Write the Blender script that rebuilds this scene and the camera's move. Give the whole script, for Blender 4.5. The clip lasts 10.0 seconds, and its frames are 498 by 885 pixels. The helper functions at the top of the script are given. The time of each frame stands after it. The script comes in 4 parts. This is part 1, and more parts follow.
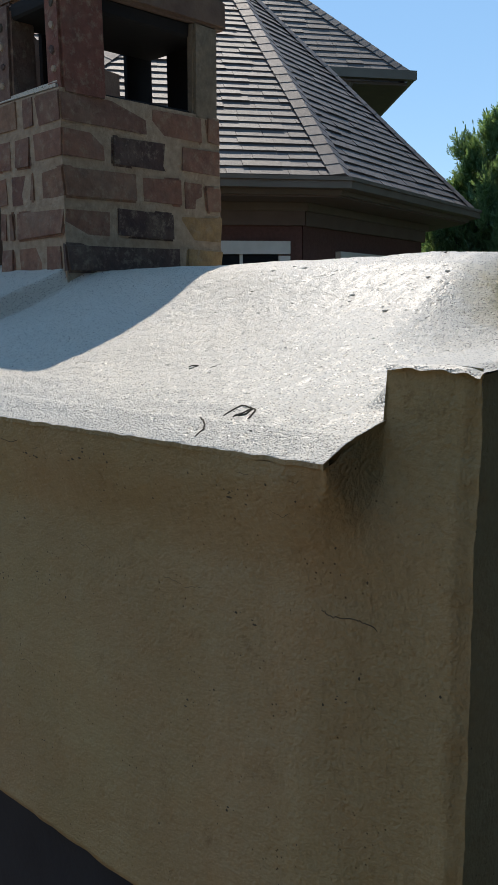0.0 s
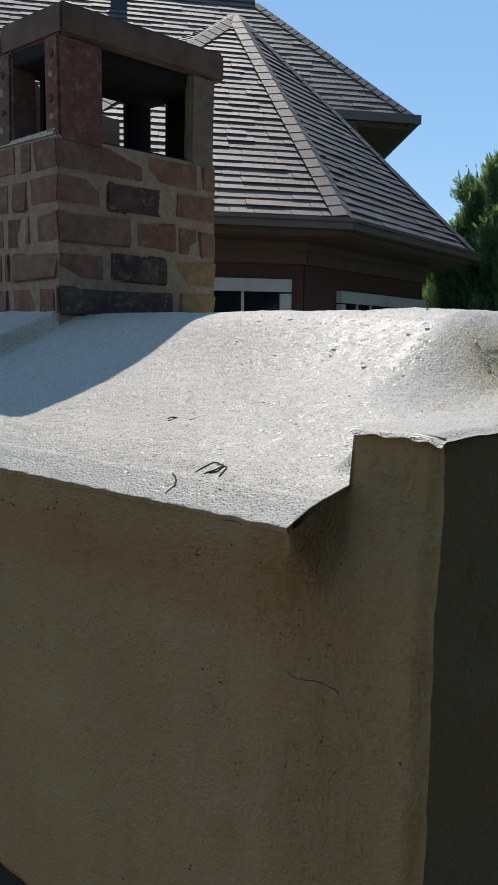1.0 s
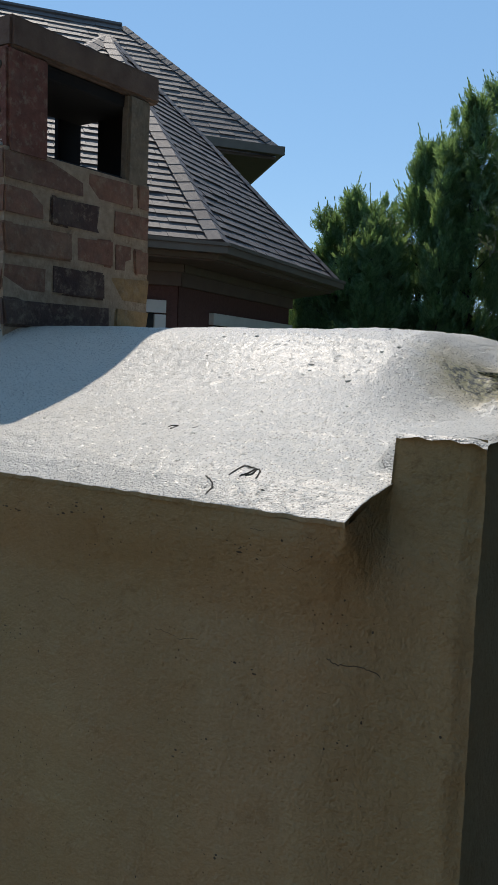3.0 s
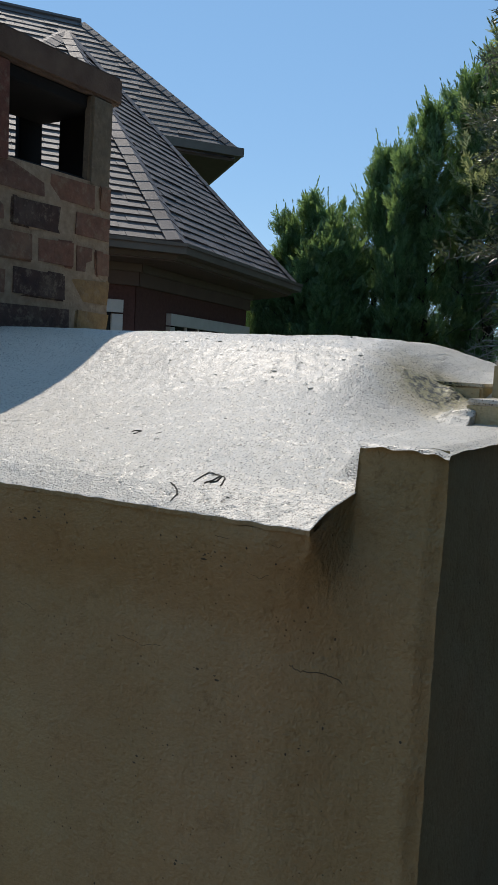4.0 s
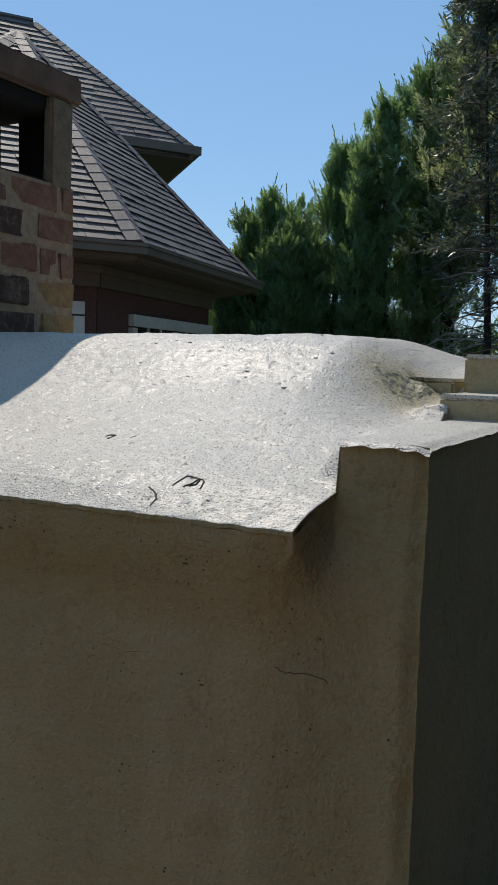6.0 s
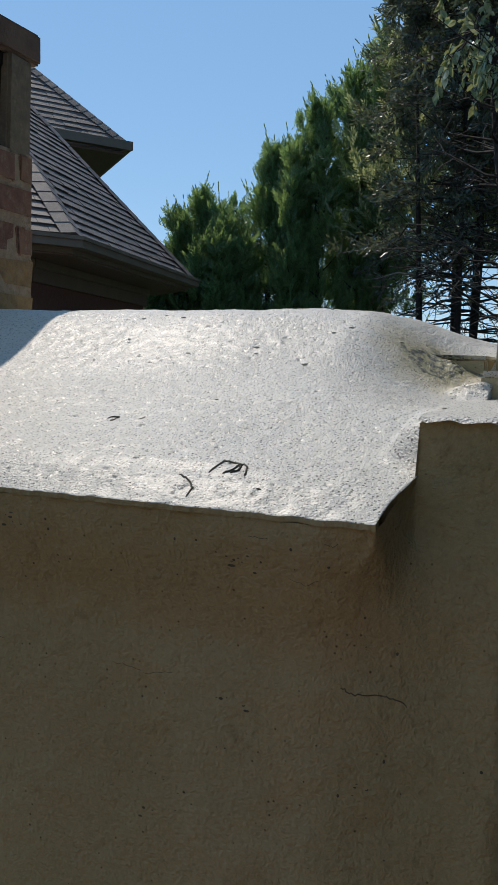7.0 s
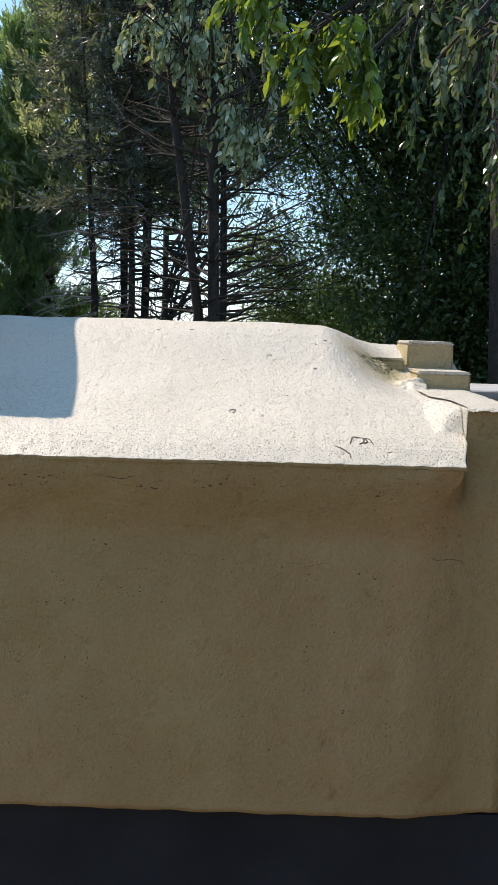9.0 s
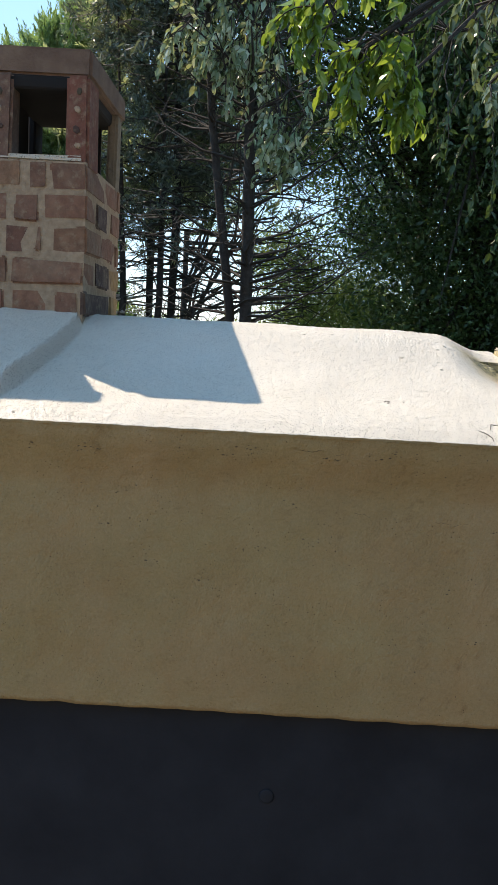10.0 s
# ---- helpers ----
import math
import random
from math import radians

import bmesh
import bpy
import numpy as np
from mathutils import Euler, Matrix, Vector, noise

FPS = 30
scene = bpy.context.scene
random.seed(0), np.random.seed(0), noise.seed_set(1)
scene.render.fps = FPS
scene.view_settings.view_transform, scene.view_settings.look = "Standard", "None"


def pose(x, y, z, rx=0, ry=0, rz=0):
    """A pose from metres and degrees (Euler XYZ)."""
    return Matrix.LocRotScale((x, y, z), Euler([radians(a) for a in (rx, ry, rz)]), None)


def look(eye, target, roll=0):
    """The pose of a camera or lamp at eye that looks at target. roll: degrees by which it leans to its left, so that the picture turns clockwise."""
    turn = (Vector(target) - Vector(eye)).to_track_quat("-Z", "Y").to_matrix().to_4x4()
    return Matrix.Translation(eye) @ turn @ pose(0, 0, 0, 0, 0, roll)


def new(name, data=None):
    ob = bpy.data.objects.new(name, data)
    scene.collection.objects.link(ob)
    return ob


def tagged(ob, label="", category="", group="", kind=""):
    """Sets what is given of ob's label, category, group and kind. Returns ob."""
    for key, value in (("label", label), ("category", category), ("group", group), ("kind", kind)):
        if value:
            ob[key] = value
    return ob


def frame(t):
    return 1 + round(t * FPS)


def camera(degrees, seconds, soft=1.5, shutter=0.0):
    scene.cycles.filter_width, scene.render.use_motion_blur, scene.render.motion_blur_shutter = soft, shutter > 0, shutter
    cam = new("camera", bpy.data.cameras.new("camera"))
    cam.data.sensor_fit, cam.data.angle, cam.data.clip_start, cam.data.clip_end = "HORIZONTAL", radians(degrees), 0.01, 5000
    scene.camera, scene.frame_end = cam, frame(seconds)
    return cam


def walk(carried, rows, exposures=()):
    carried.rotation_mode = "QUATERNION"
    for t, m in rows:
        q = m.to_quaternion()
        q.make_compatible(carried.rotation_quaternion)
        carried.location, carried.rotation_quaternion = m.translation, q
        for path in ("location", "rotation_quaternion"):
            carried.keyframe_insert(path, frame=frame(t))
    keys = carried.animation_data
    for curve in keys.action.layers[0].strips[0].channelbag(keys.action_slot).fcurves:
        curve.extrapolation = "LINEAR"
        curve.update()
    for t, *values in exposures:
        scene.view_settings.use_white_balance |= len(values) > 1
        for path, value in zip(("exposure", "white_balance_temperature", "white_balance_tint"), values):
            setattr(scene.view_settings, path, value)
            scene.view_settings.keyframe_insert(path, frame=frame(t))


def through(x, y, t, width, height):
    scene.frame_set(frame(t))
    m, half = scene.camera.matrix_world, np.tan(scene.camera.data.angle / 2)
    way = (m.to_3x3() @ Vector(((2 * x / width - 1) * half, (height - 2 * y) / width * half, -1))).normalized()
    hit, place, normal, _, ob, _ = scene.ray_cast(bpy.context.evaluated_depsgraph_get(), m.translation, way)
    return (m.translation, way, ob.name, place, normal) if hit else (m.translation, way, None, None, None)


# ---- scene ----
cam = camera(32.1, 10.0)
PATH = [
    (0, (0.403, -0.536, 0.119), (-0.965, 0.889, -0.194), -0.7),
    (0.5, (0.394, -0.531, 0.125), (-0.996, 0.878, -0.16), 0.7),
    (1, (0.425, -0.521, 0.142), (-0.951, 0.911, -0.095), 0.7),
    (1.5, (0.426, -0.539, 0.14), (-0.908, 0.937, -0.065), 0.9),
    (2, (0.436, -0.556, 0.128), (-0.869, 0.947, -0.066), 1.4),
    (2.5, (0.375, -0.619, 0.133), (-0.894, 0.916, -0.053), 1.9),
    (3, (0.329, -0.664, 0.127), (-0.792, 0.983, -0.052), 2.0),
    (3.2, (0.325, -0.674, 0.128), (-0.755, 1.001, -0.049), 2.5),
    (4.5, (0.322, -0.673, 0.135), (-0.699, 1.037, -0.04), 2.8),
    (5, (0.317, -0.673, 0.135), (-0.665, 1.061, -0.039), 2.9),
    (5.2, (0.315, -0.675, 0.131), (-0.645, 1.073, -0.025), 3.1),
    (6.3, (0.303, -0.675, 0.137), (-0.666, 1.066, -0.042), 1.2),
    (6.5, (0.275, -0.674, 0.124), (-0.697, 1.066, -0.041), 1.8),
    (7, (0.158, -0.603, 0.103), (-0.656, 1.213, -0.064), 1.6),
    (7.5, (-0.03, -0.614, 0.104), (-0.607, 1.296, -0.049), 2.0),
    (7.7, (-0.096, -0.669, 0.105), (-0.596, 1.261, -0.049), 2.2),
    (7.9, (-0.157, -0.772, 0.102), (-0.458, 1.199, -0.052), 1.8),
    (8, (-0.185, -0.825, 0.103), (-0.421, 1.155, -0.054), 0.8),
    (8.5, (-0.246, -1.008, 0.144), (-0.322, 0.977, -0.087), 0.5),
    (9, (-0.268, -1.163, 0.17), (-0.301, 0.821, -0.085), 1.5),
    (9.5, (-0.387, -1.312, 0.182), (-0.431, 0.672, -0.073), 2.3),
    (10, (-0.531, -1.486, 0.168), (-0.575, 0.497, -0.086), 3.0),
]
EXPOSURES = [(0.0, 0.1, 6950, 10), (0.5, 0.0, 6900, 10), (2.5, -0.08, 6800, 10), (4.5, -0.14, 6800, 10), (7.3, -0.16, 6850, 10), (8.0, 0.02, 7000, 11), (8.5, 0.4, 7500, 12), (9.0, 0.7, 7650, 13), (10.0, 0.9, 7750, 13)]
walk(cam, [(t, look(eye, target, roll)) for t, eye, target, roll in PATH], EXPOSURES)
SKY_STRENGTH, SUN_STRENGTH = 0.16, 3.5

# ---- light ----
SUN_WAY = Vector((0.402, -0.339, -0.697)).normalized()
world = bpy.data.worlds.new("sky")
scene.world = world
world.use_nodes = True
wn = world.node_tree
sky = wn.nodes.new("ShaderNodeTexSky")
sky.sky_type = "NISHITA"
sky.sun_disc = False
sky.sun_elevation = math.asin(-SUN_WAY.z)
sky.sun_rotation = math.atan2(-SUN_WAY.x, -SUN_WAY.y)
sky.air_density = 1.0
sky.dust_density = 0.0
sky.ozone_density = 3.0
wn.nodes["Background"].inputs["Strength"].default_value = SKY_STRENGTH
even = wn.nodes.new("ShaderNodeMixRGB")
even.inputs["Fac"].default_value = 0.62
even.inputs["Color2"].default_value = (1.3, 2.9, 5.15, 1)
wn.links.new(sky.outputs[0], even.inputs["Color1"])
wn.links.new(even.outputs["Color"], wn.nodes["Background"].inputs["Color"])
sun = new("sun", bpy.data.lights.new("sun", "SUN"))
sun.data.energy = SUN_STRENGTH
sun.data.angle = radians(0.53)
sun.data.color = (1.0, 0.93, 0.86)
sun.matrix_world = look((0, 0, 20), Vector((0, 0, 20)) + SUN_WAY)


# ---- materials ----
class Nodes:
    """A small builder for one node material."""

    def __init__(self, name, rough=0.8, metal=0.0):
        self.mat = bpy.data.materials.new(name)
        self.mat.use_nodes = True
        self.tree = self.mat.node_tree
        self.out = self.tree.nodes["Material Output"]
        self.bsdf = self.tree.nodes["Principled BSDF"]
        self.bsdf.inputs["Roughness"].default_value = rough
        self.bsdf.inputs["Metallic"].default_value = metal
        self.coord = self.tree.nodes.new("ShaderNodeTexCoord").outputs["Object"]

    def add(self, kind, **settings):
        node = self.tree.nodes.new(kind)
        for key, value in settings.items():
            if key in node.inputs:
                node.inputs[key].default_value = value
        return node

    def link(self, a, b):
        self.tree.links.new(a, b)

    def noise(self, scale, detail=4.0, rough=0.6, stretch=None):
        node = self.add("ShaderNodeTexNoise", Scale=scale, Detail=detail, Roughness=rough)
        where = self.coord
        if stretch:
            m = self.add("ShaderNodeMapping", Scale=stretch)
            self.link(where, m.inputs["Vector"])
            where = m.outputs["Vector"]
        self.link(where, node.inputs["Vector"])
        return node.outputs["Fac"]

    def cells(self, scale):
        node = self.add("ShaderNodeTexVoronoi", Scale=scale)
        self.link(self.coord, node.inputs["Vector"])
        return node.outputs["Distance"]

    def ramp(self, fac, *stops):
        node = self.add("ShaderNodeValToRGB")
        ramp = node.color_ramp
        while len(ramp.elements) < len(stops):
            ramp.elements.new(0.5)
        for element, (place, colour) in zip(ramp.elements, stops):
            element.position = place
            element.color = (*colour, 1) if len(colour) == 3 else colour
        self.link(fac, node.inputs["Fac"])
        return node.outputs["Color"]

    def mix(self, fac, a, b, how="MIX"):
        node = self.add("ShaderNodeMixRGB")
        node.blend_type = how
        for value, socket in zip((fac, a, b), node.inputs):
            if isinstance(value, (int, float)):
                socket.default_value = value
            elif isinstance(value, tuple):
                socket.default_value = (*value, 1)
            else:
                self.link(value, socket)
        return node.outputs["Color"]

    def maths(self, how, a, b=0.0):
        node = self.add("ShaderNodeMath")
        node.operation = how
        for value, socket in zip((a, b), node.inputs):
            if isinstance(value, (int, float)):
                socket.default_value = value
            else:
                self.link(value, socket)
        return node.outputs["Value"]

    def any(self):
        return self.add("ShaderNodeObjectInfo").outputs["Random"]

    def island(self):
        return self.add("ShaderNodeNewGeometry").outputs["Random Per Island"]

    def colour(self, socket):
        self.link(socket, self.bsdf.inputs["Base Color"])
        return self

    def bump(self, height, distance=0.002, strength=1.0):
        node = self.add("ShaderNodeBump", Strength=strength, Distance=distance)
        self.link(height, node.inputs["Height"])
        if self.bsdf.inputs["Normal"].is_linked:
            self.link(self.bsdf.inputs["Normal"].links[0].from_socket, node.inputs["Normal"])
        self.link(node.outputs["Normal"], self.bsdf.inputs["Normal"])
        return self


def crown_material():
    """Off-white elastomeric coating with a sandy grain, pit shade painted as dark specks, and a moss stain."""
    n = Nodes("crown_coating", rough=0.3)
    base = n.ramp(n.noise(6, 5), (0.3, (0.63, 0.585, 0.495)), (0.7, (0.7, 0.655, 0.565)))
    grain = n.ramp(n.noise(380, 2, 0.6), (0.36, (0.5, 0.48, 0.45)), (0.5, (1, 1, 1)))
    base = n.mix(0.16, base, grain, "MULTIPLY")
    # dark specks put the small shade of pits and bumps into the colour
    for size, dark, edge, a, b in ((300, 0.2, 0.33, 0.37, 0.44), (190, 0.11, 0.21, 0.46, 0.53)):
        pits = n.ramp(n.cells(size), (dark, (0.16, 0.145, 0.125)), (edge, (1, 1, 1)))
        sparse = n.ramp(n.noise(size * 0.6, 2), (a, (0, 0, 0)), (b, (1, 1, 1)))
        base = n.mix(sparse, base, n.mix(1.0, base, pits, "MULTIPLY"))
    # moss and grime in the hollow beside the stepped bricks
    spot = n.add("ShaderNodeVectorMath")
    spot.operation = "DISTANCE"
    n.link(n.coord, spot.inputs[0])
    spot.inputs[1].default_value = (-0.062, 0.432, 0.12)
    wobble = n.maths("ADD", spot.outputs["Value"], n.maths("MULTIPLY", n.noise(28, 6), 0.10))
    tan = n.ramp(wobble, (0.095, (0.8, 0.8, 0.8)), (0.15, (0, 0, 0)))
    base = n.mix(tan, base, n.mix(1.0, base, (0.9, 0.78, 0.5), "MULTIPLY"))
    stain = n.ramp(wobble, (0.08, (1, 1, 1)), (0.108, (0, 0, 0)))
    moss = n.ramp(n.noise(120, 4, 0.7), (0.44, (0.035, 0.032, 0.01)), (0.56, (0.42, 0.36, 0.17)))
    base = n.mix(stain, base, moss)
    n.colour(base)
    n.link(n.ramp(n.noise(90, 3), (0.3, (0.34, 0.34, 0.34)), (0.7, (0.5, 0.5, 0.5))), n.bsdf.inputs["Roughness"])
    n.bump(n.noise(450, 2, 0.6), 0.0032, 0.9)
    n.bsdf.inputs["Coat Weight"].default_value = 0.2
    n.bsdf.inputs["Coat Roughness"].default_value = 0.38
    n.bump(n.noise(40, 4), 0.0018, 0.4)
    return n.mat


def stucco_material(name="stucco", a=(0.315, 0.243, 0.126), b=(0.385, 0.305, 0.172)):
    """Buff paint over rendered masonry, blotchy, with small air holes."""
    n = Nodes(name, rough=0.85)
    base = n.ramp(n.noise(5, 6, 0.65), (0.3, a), (0.7, b))
    warm = n.ramp(n.noise(9, 4), (0.5, (1, 1, 1)), (0.72, (1.0, 0.92, 0.86)))
    base = n.mix(0.8, base, warm, "MULTIPLY")
    dirt = n.ramp(n.noise(24, 8, 0.78), (0.31, (0.6, 0.54, 0.45)), (0.44, (1, 1, 1)))
    base = n.mix(0.62, base, dirt, "MULTIPLY")
    holes = n.ramp(n.cells(120), (0.05, (0.2, 0.16, 0.11)), (0.16, (1, 1, 1)))
    where = n.ramp(n.noise(17, 4), (0.5, (0, 0, 0)), (0.58, (1, 1, 1)))
    base = n.mix(where, base, n.mix(1.0, base, holes, "MULTIPLY"))
    drift = n.ramp(n.noise(3.2, 3), (0.36, (0.98, 1.0, 0.93)), (0.64, (1.03, 0.985, 0.97)))
    base = n.mix(0.9, base, drift, "MULTIPLY")
    fine_grain = n.ramp(n.noise(190, 4, 0.75), (0.3, (0.74, 0.72, 0.68)), (0.62, (1.07, 1.07, 1.06)))
    base = n.mix(0.55, base, fine_grain, "MULTIPLY")
    n.colour(base)
    n.bump(n.noise(260, 3), 0.0022, 0.9)
    n.bump(n.noise(60, 5, 0.7), 0.005, 0.8)
    n.bump(n.noise(14, 3), 0.006, 0.5)
    return n.mat


def brick_material(name, tones):
    n = Nodes(name, rough=0.85)
    base = n.ramp(n.any(), *[(i / max(1, len(tones) - 1), c) for i, c in enumerate(tones)])
    blot = n.ramp(n.noise(38, 6, 0.7), (0.3, (0.45, 0.42, 0.42)), (0.65, (1.1, 1.05, 1.0)))
    base = n.mix(0.8, base, blot, "MULTIPLY")
    smear = n.ramp(n.noise(60, 6, 0.7), (0.52, (0, 0, 0)), (0.68, (0.6, 0.6, 0.6)))
    base = n.mix(smear, base, (0.33, 0.26, 0.18))
    rub = n.ramp(n.noise(13, 4, 0.6), (0.5, (0, 0, 0)), (0.7, (0.3, 0.3, 0.3)))
    base = n.mix(rub, base, (0.3, 0.235, 0.165))
    n.colour(base)
    n.bump(n.noise(150, 5, 0.7), 0.002, 0.9)
    n.bump(n.noise(45, 4, 0.6), 0.006, 0.7)
    return n.mat


def plain_material(name, a, b, scale=20, rough=0.7, metal=0.0, bump=0.0, fine=200):
    n = Nodes(name, rough, metal)
    n.colour(n.ramp(n.noise(scale, 5), (0.3, a), (0.7, b)))
    if bump:
        n.bump(n.noise(fine, 4), bump, 0.8)
    return n.mat


def shingle_material(name, by_island):
    n = Nodes(name, rough=0.62)
    pick = n.island() if by_island else n.any()
    base = n.ramp(pick, (0.0, (0.073, 0.056, 0.05)), (0.5, (0.1, 0.078, 0.07)), (1.0, (0.135, 0.108, 0.097)))
    base = n.mix(0.7, base, n.ramp(n.noise(70, 5, 0.8), (0.3, (0.6, 0.6, 0.6)), (0.7, (1.2, 1.2, 1.2))), "MULTIPLY")
    n.colour(base)
    n.bump(n.noise(300, 3), 0.002, 0.7)
    return n.mat


def leaf_material(name, dark, light, through=0.3, rough=0.5, mid=None):
    n = Nodes(name, rough)
    base = n.ramp(n.island(), (0.0, dark), (0.68, mid), (1.0, light)) if mid else n.ramp(n.island(), (0.0, dark), (1.0, light))
    n.colour(base)
    glow = n.add("ShaderNodeBsdfTranslucent")
    n.link(n.mix(0.5, base, (light[0] * 1.6, light[1] * 1.5, light[2] * 0.6)), glow.inputs["Color"])
    both = n.add("ShaderNodeMixShader", Fac=through)
    n.link(n.bsdf.outputs[0], both.inputs[1])
    n.link(glow.outputs[0], both.inputs[2])
    n.link(both.outputs[0], n.out.inputs["Surface"])
    return n.mat


CROWN = crown_material()
STUCCO = stucco_material()
# near-black leaves for the unseen tree that darkens the chimney's end wall
BLOCKER_LEAF = leaf_material("blocker_leaf", (0.012, 0.013, 0.009), (0.03, 0.031, 0.02), 0.1, 0.6)
CORBEL = stucco_material("corbel_paint", (0.42, 0.36, 0.21), (0.5, 0.43, 0.27))
BRICK = brick_material("red_brick", [(0.24, 0.118, 0.082), (0.28, 0.15, 0.098), (0.185, 0.095, 0.07), (0.29, 0.172, 0.108)])
MORTARED = brick_material("mortared_brick", [(0.22, 0.18, 0.125), (0.26, 0.21, 0.15)])
POST_BRICK = brick_material("post_brick", [(0.22, 0.085, 0.06), (0.17, 0.1, 0.075)])
DARK_BRICK = brick_material("burnt_brick", [(0.075, 0.043, 0.037), (0.1, 0.06, 0.05)])
PALE_BRICK = brick_material("weathered_brick", [(0.34, 0.22, 0.1), (0.36, 0.25, 0.12)])
MORTAR = plain_material("mortar", (0.3, 0.22, 0.15), (0.46, 0.355, 0.25), 60, 0.95, 0, 0.006, 150)
CONCRETE = plain_material("cap_concrete", (0.125, 0.078, 0.058), (0.21, 0.145, 0.105), 18, 0.9, 0, 0.003, 160)
# near-black colour for the surfaces inside the flue and under its cap
NEAR_BLACK = plain_material("near_black", (0.006, 0.006, 0.007), (0.013, 0.012, 0.012), 15, 0.95)
BLACK = plain_material("black_membrane", (0.013, 0.018, 0.027), (0.022, 0.029, 0.041), 8, 0.55, 0, 0.001, 40)
BLACK.node_tree.nodes["Principled BSDF"].inputs["Specular IOR Level"].default_value = 0.12
GROOVE = plain_material("groove", (0.05, 0.042, 0.03), (0.1, 0.085, 0.06), 90, 0.95)
SHINGLE = shingle_material("shingle", False)
SHINGLES = shingle_material("shingles", True)
GUTTER = plain_material("gutter_paint", (0.135, 0.1, 0.07), (0.17, 0.13, 0.095), 6, 0.5)
SOFFIT = plain_material("soffit_paint", (0.125, 0.085, 0.064), (0.16, 0.112, 0.085), 5, 0.7)
DARK_METAL = plain_material("dark_metal", (0.02, 0.021, 0.026), (0.04, 0.04, 0.048), 9, 0.55)
WALL = plain_material("house_brick", (0.1, 0.045, 0.036), (0.145, 0.068, 0.054), 30, 0.9, 0, 0.004, 60)
WHITE = plain_material("white_trim", (0.6, 0.58, 0.52), (0.7, 0.68, 0.62), 8, 0.5)
GLASS = plain_material("window_glass", (0.01, 0.012, 0.014), (0.02, 0.022, 0.026), 3, 0.06)
BARK = plain_material("bark", (0.025, 0.02, 0.017), (0.055, 0.045, 0.038), 14, 0.95, 0, 0.02, 30)
DEAD = plain_material("dead_twig", (0.28, 0.24, 0.2), (0.42, 0.37, 0.31), 14, 0.9)
NEEDLE = leaf_material("cypress_leaf", (0.07, 0.15, 0.08), (0.24, 0.36, 0.18), 0.52, 0.4)
PINE = leaf_material("pine_needle", (0.04, 0.058, 0.05), (0.15, 0.18, 0.14), 0.3, 0.4)
LEAF = leaf_material("broad_leaf", (0.035, 0.08, 0.02), (0.34, 0.45, 0.12), 0.45, 0.12, (0.1, 0.19, 0.04))
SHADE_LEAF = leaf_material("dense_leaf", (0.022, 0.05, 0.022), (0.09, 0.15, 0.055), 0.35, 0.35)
GLOSS_LEAF = leaf_material("glossy_leaf", (0.025, 0.05, 0.025), (0.24, 0.3, 0.18), 0.25, 0.1)
PALE_LEAF = leaf_material("pale_leaf", (0.1, 0.16, 0.09), (0.6, 0.64, 0.5), 0.22, 0.14, (0.28, 0.36, 0.22))
CONIFER = leaf_material("conifer_leaf", (0.15, 0.2, 0.14), (0.4, 0.46, 0.32), 0.48, 0.4)
FAR_LEAF = leaf_material("sunlit_leaf", (0.075, 0.115, 0.03), (0.19, 0.25, 0.07), 0.4, 0.5)
GRASS = plain_material("grass", (0.03, 0.055, 0.018), (0.06, 0.09, 0.03), 0.7, 0.95, 0, 0.03, 15)
ROOF_METAL = plain_material("roof_felt", (0.3, 0.3, 0.31), (0.42, 0.42, 0.43), 12, 0.8, 0, 0.002, 200)


OWN_ROOF = plain_material("own_shingles", (0.15, 0.115, 0.085), (0.21, 0.165, 0.125), 9, 0.9, 0, 0.006, 60)
# warm reflector colour, bright enough to lift the rendered front
BOUNCE_WALL = plain_material("bounce_wall", (0.48, 0.37, 0.24), (0.56, 0.44, 0.3), 3, 0.9, 0, 0.004, 60)


# ---- building helpers ----
def mesh_of(name, verts, faces, material, smooth=False):
    me = bpy.data.meshes.new(name)
    me.from_pydata([tuple(v) for v in verts], [], [tuple(f) for f in faces])
    me.materials.append(material)
    if smooth:
        me.polygons.foreach_set("use_smooth", [True] * len(me.polygons))
    me.update()
    return me


def thing(name, label, category, group="", kind="", at=(0, 0, 0)):
    ob = new(name)
    ob.location = at
    return tagged(ob, label, category, group, kind)


def under(ob, parent):
    ob.parent = parent
    if parent is not None and parent.parent is None:
        ob.matrix_parent_inverse = Matrix.Translation(-Vector(parent.location))
    return ob


def part(name, me, parent, label=""):
    """Links mesh data, given in world places, as one part of a thing."""
    return tagged(under(new(name, me), parent), label)


def bm_part(name, bm, material, parent, label="", smooth=False):
    me = bpy.data.meshes.new(name)
    bm.to_mesh(me)
    bm.free()
    me.materials.append(material)
    if smooth:
        me.polygons.foreach_set("use_smooth", [True] * len(me.polygons))
    return part(name, me, parent, label)


def block(size, at, bevel=0.0, rz=0.0, wobble=0.0, rng=None, segments=1):
    """A bmesh box of that size about its centre."""
    bm = bmesh.new()
    bmesh.ops.create_cube(bm, size=1.0)
    for v in bm.verts:
        v.co = Vector((v.co.x * size[0], v.co.y * size[1], v.co.z * size[2]))
        if wobble:
            v.co += Vector([rng.uniform(-wobble, wobble) for _ in range(3)])
    if bevel:
        bmesh.ops.bevel(bm, geom=bm.edges[:], offset=bevel, segments=segments, affect="EDGES")
    bm.transform(Matrix.Translation(at) @ Matrix.Rotation(radians(rz), 4, "Z"))
    return bm


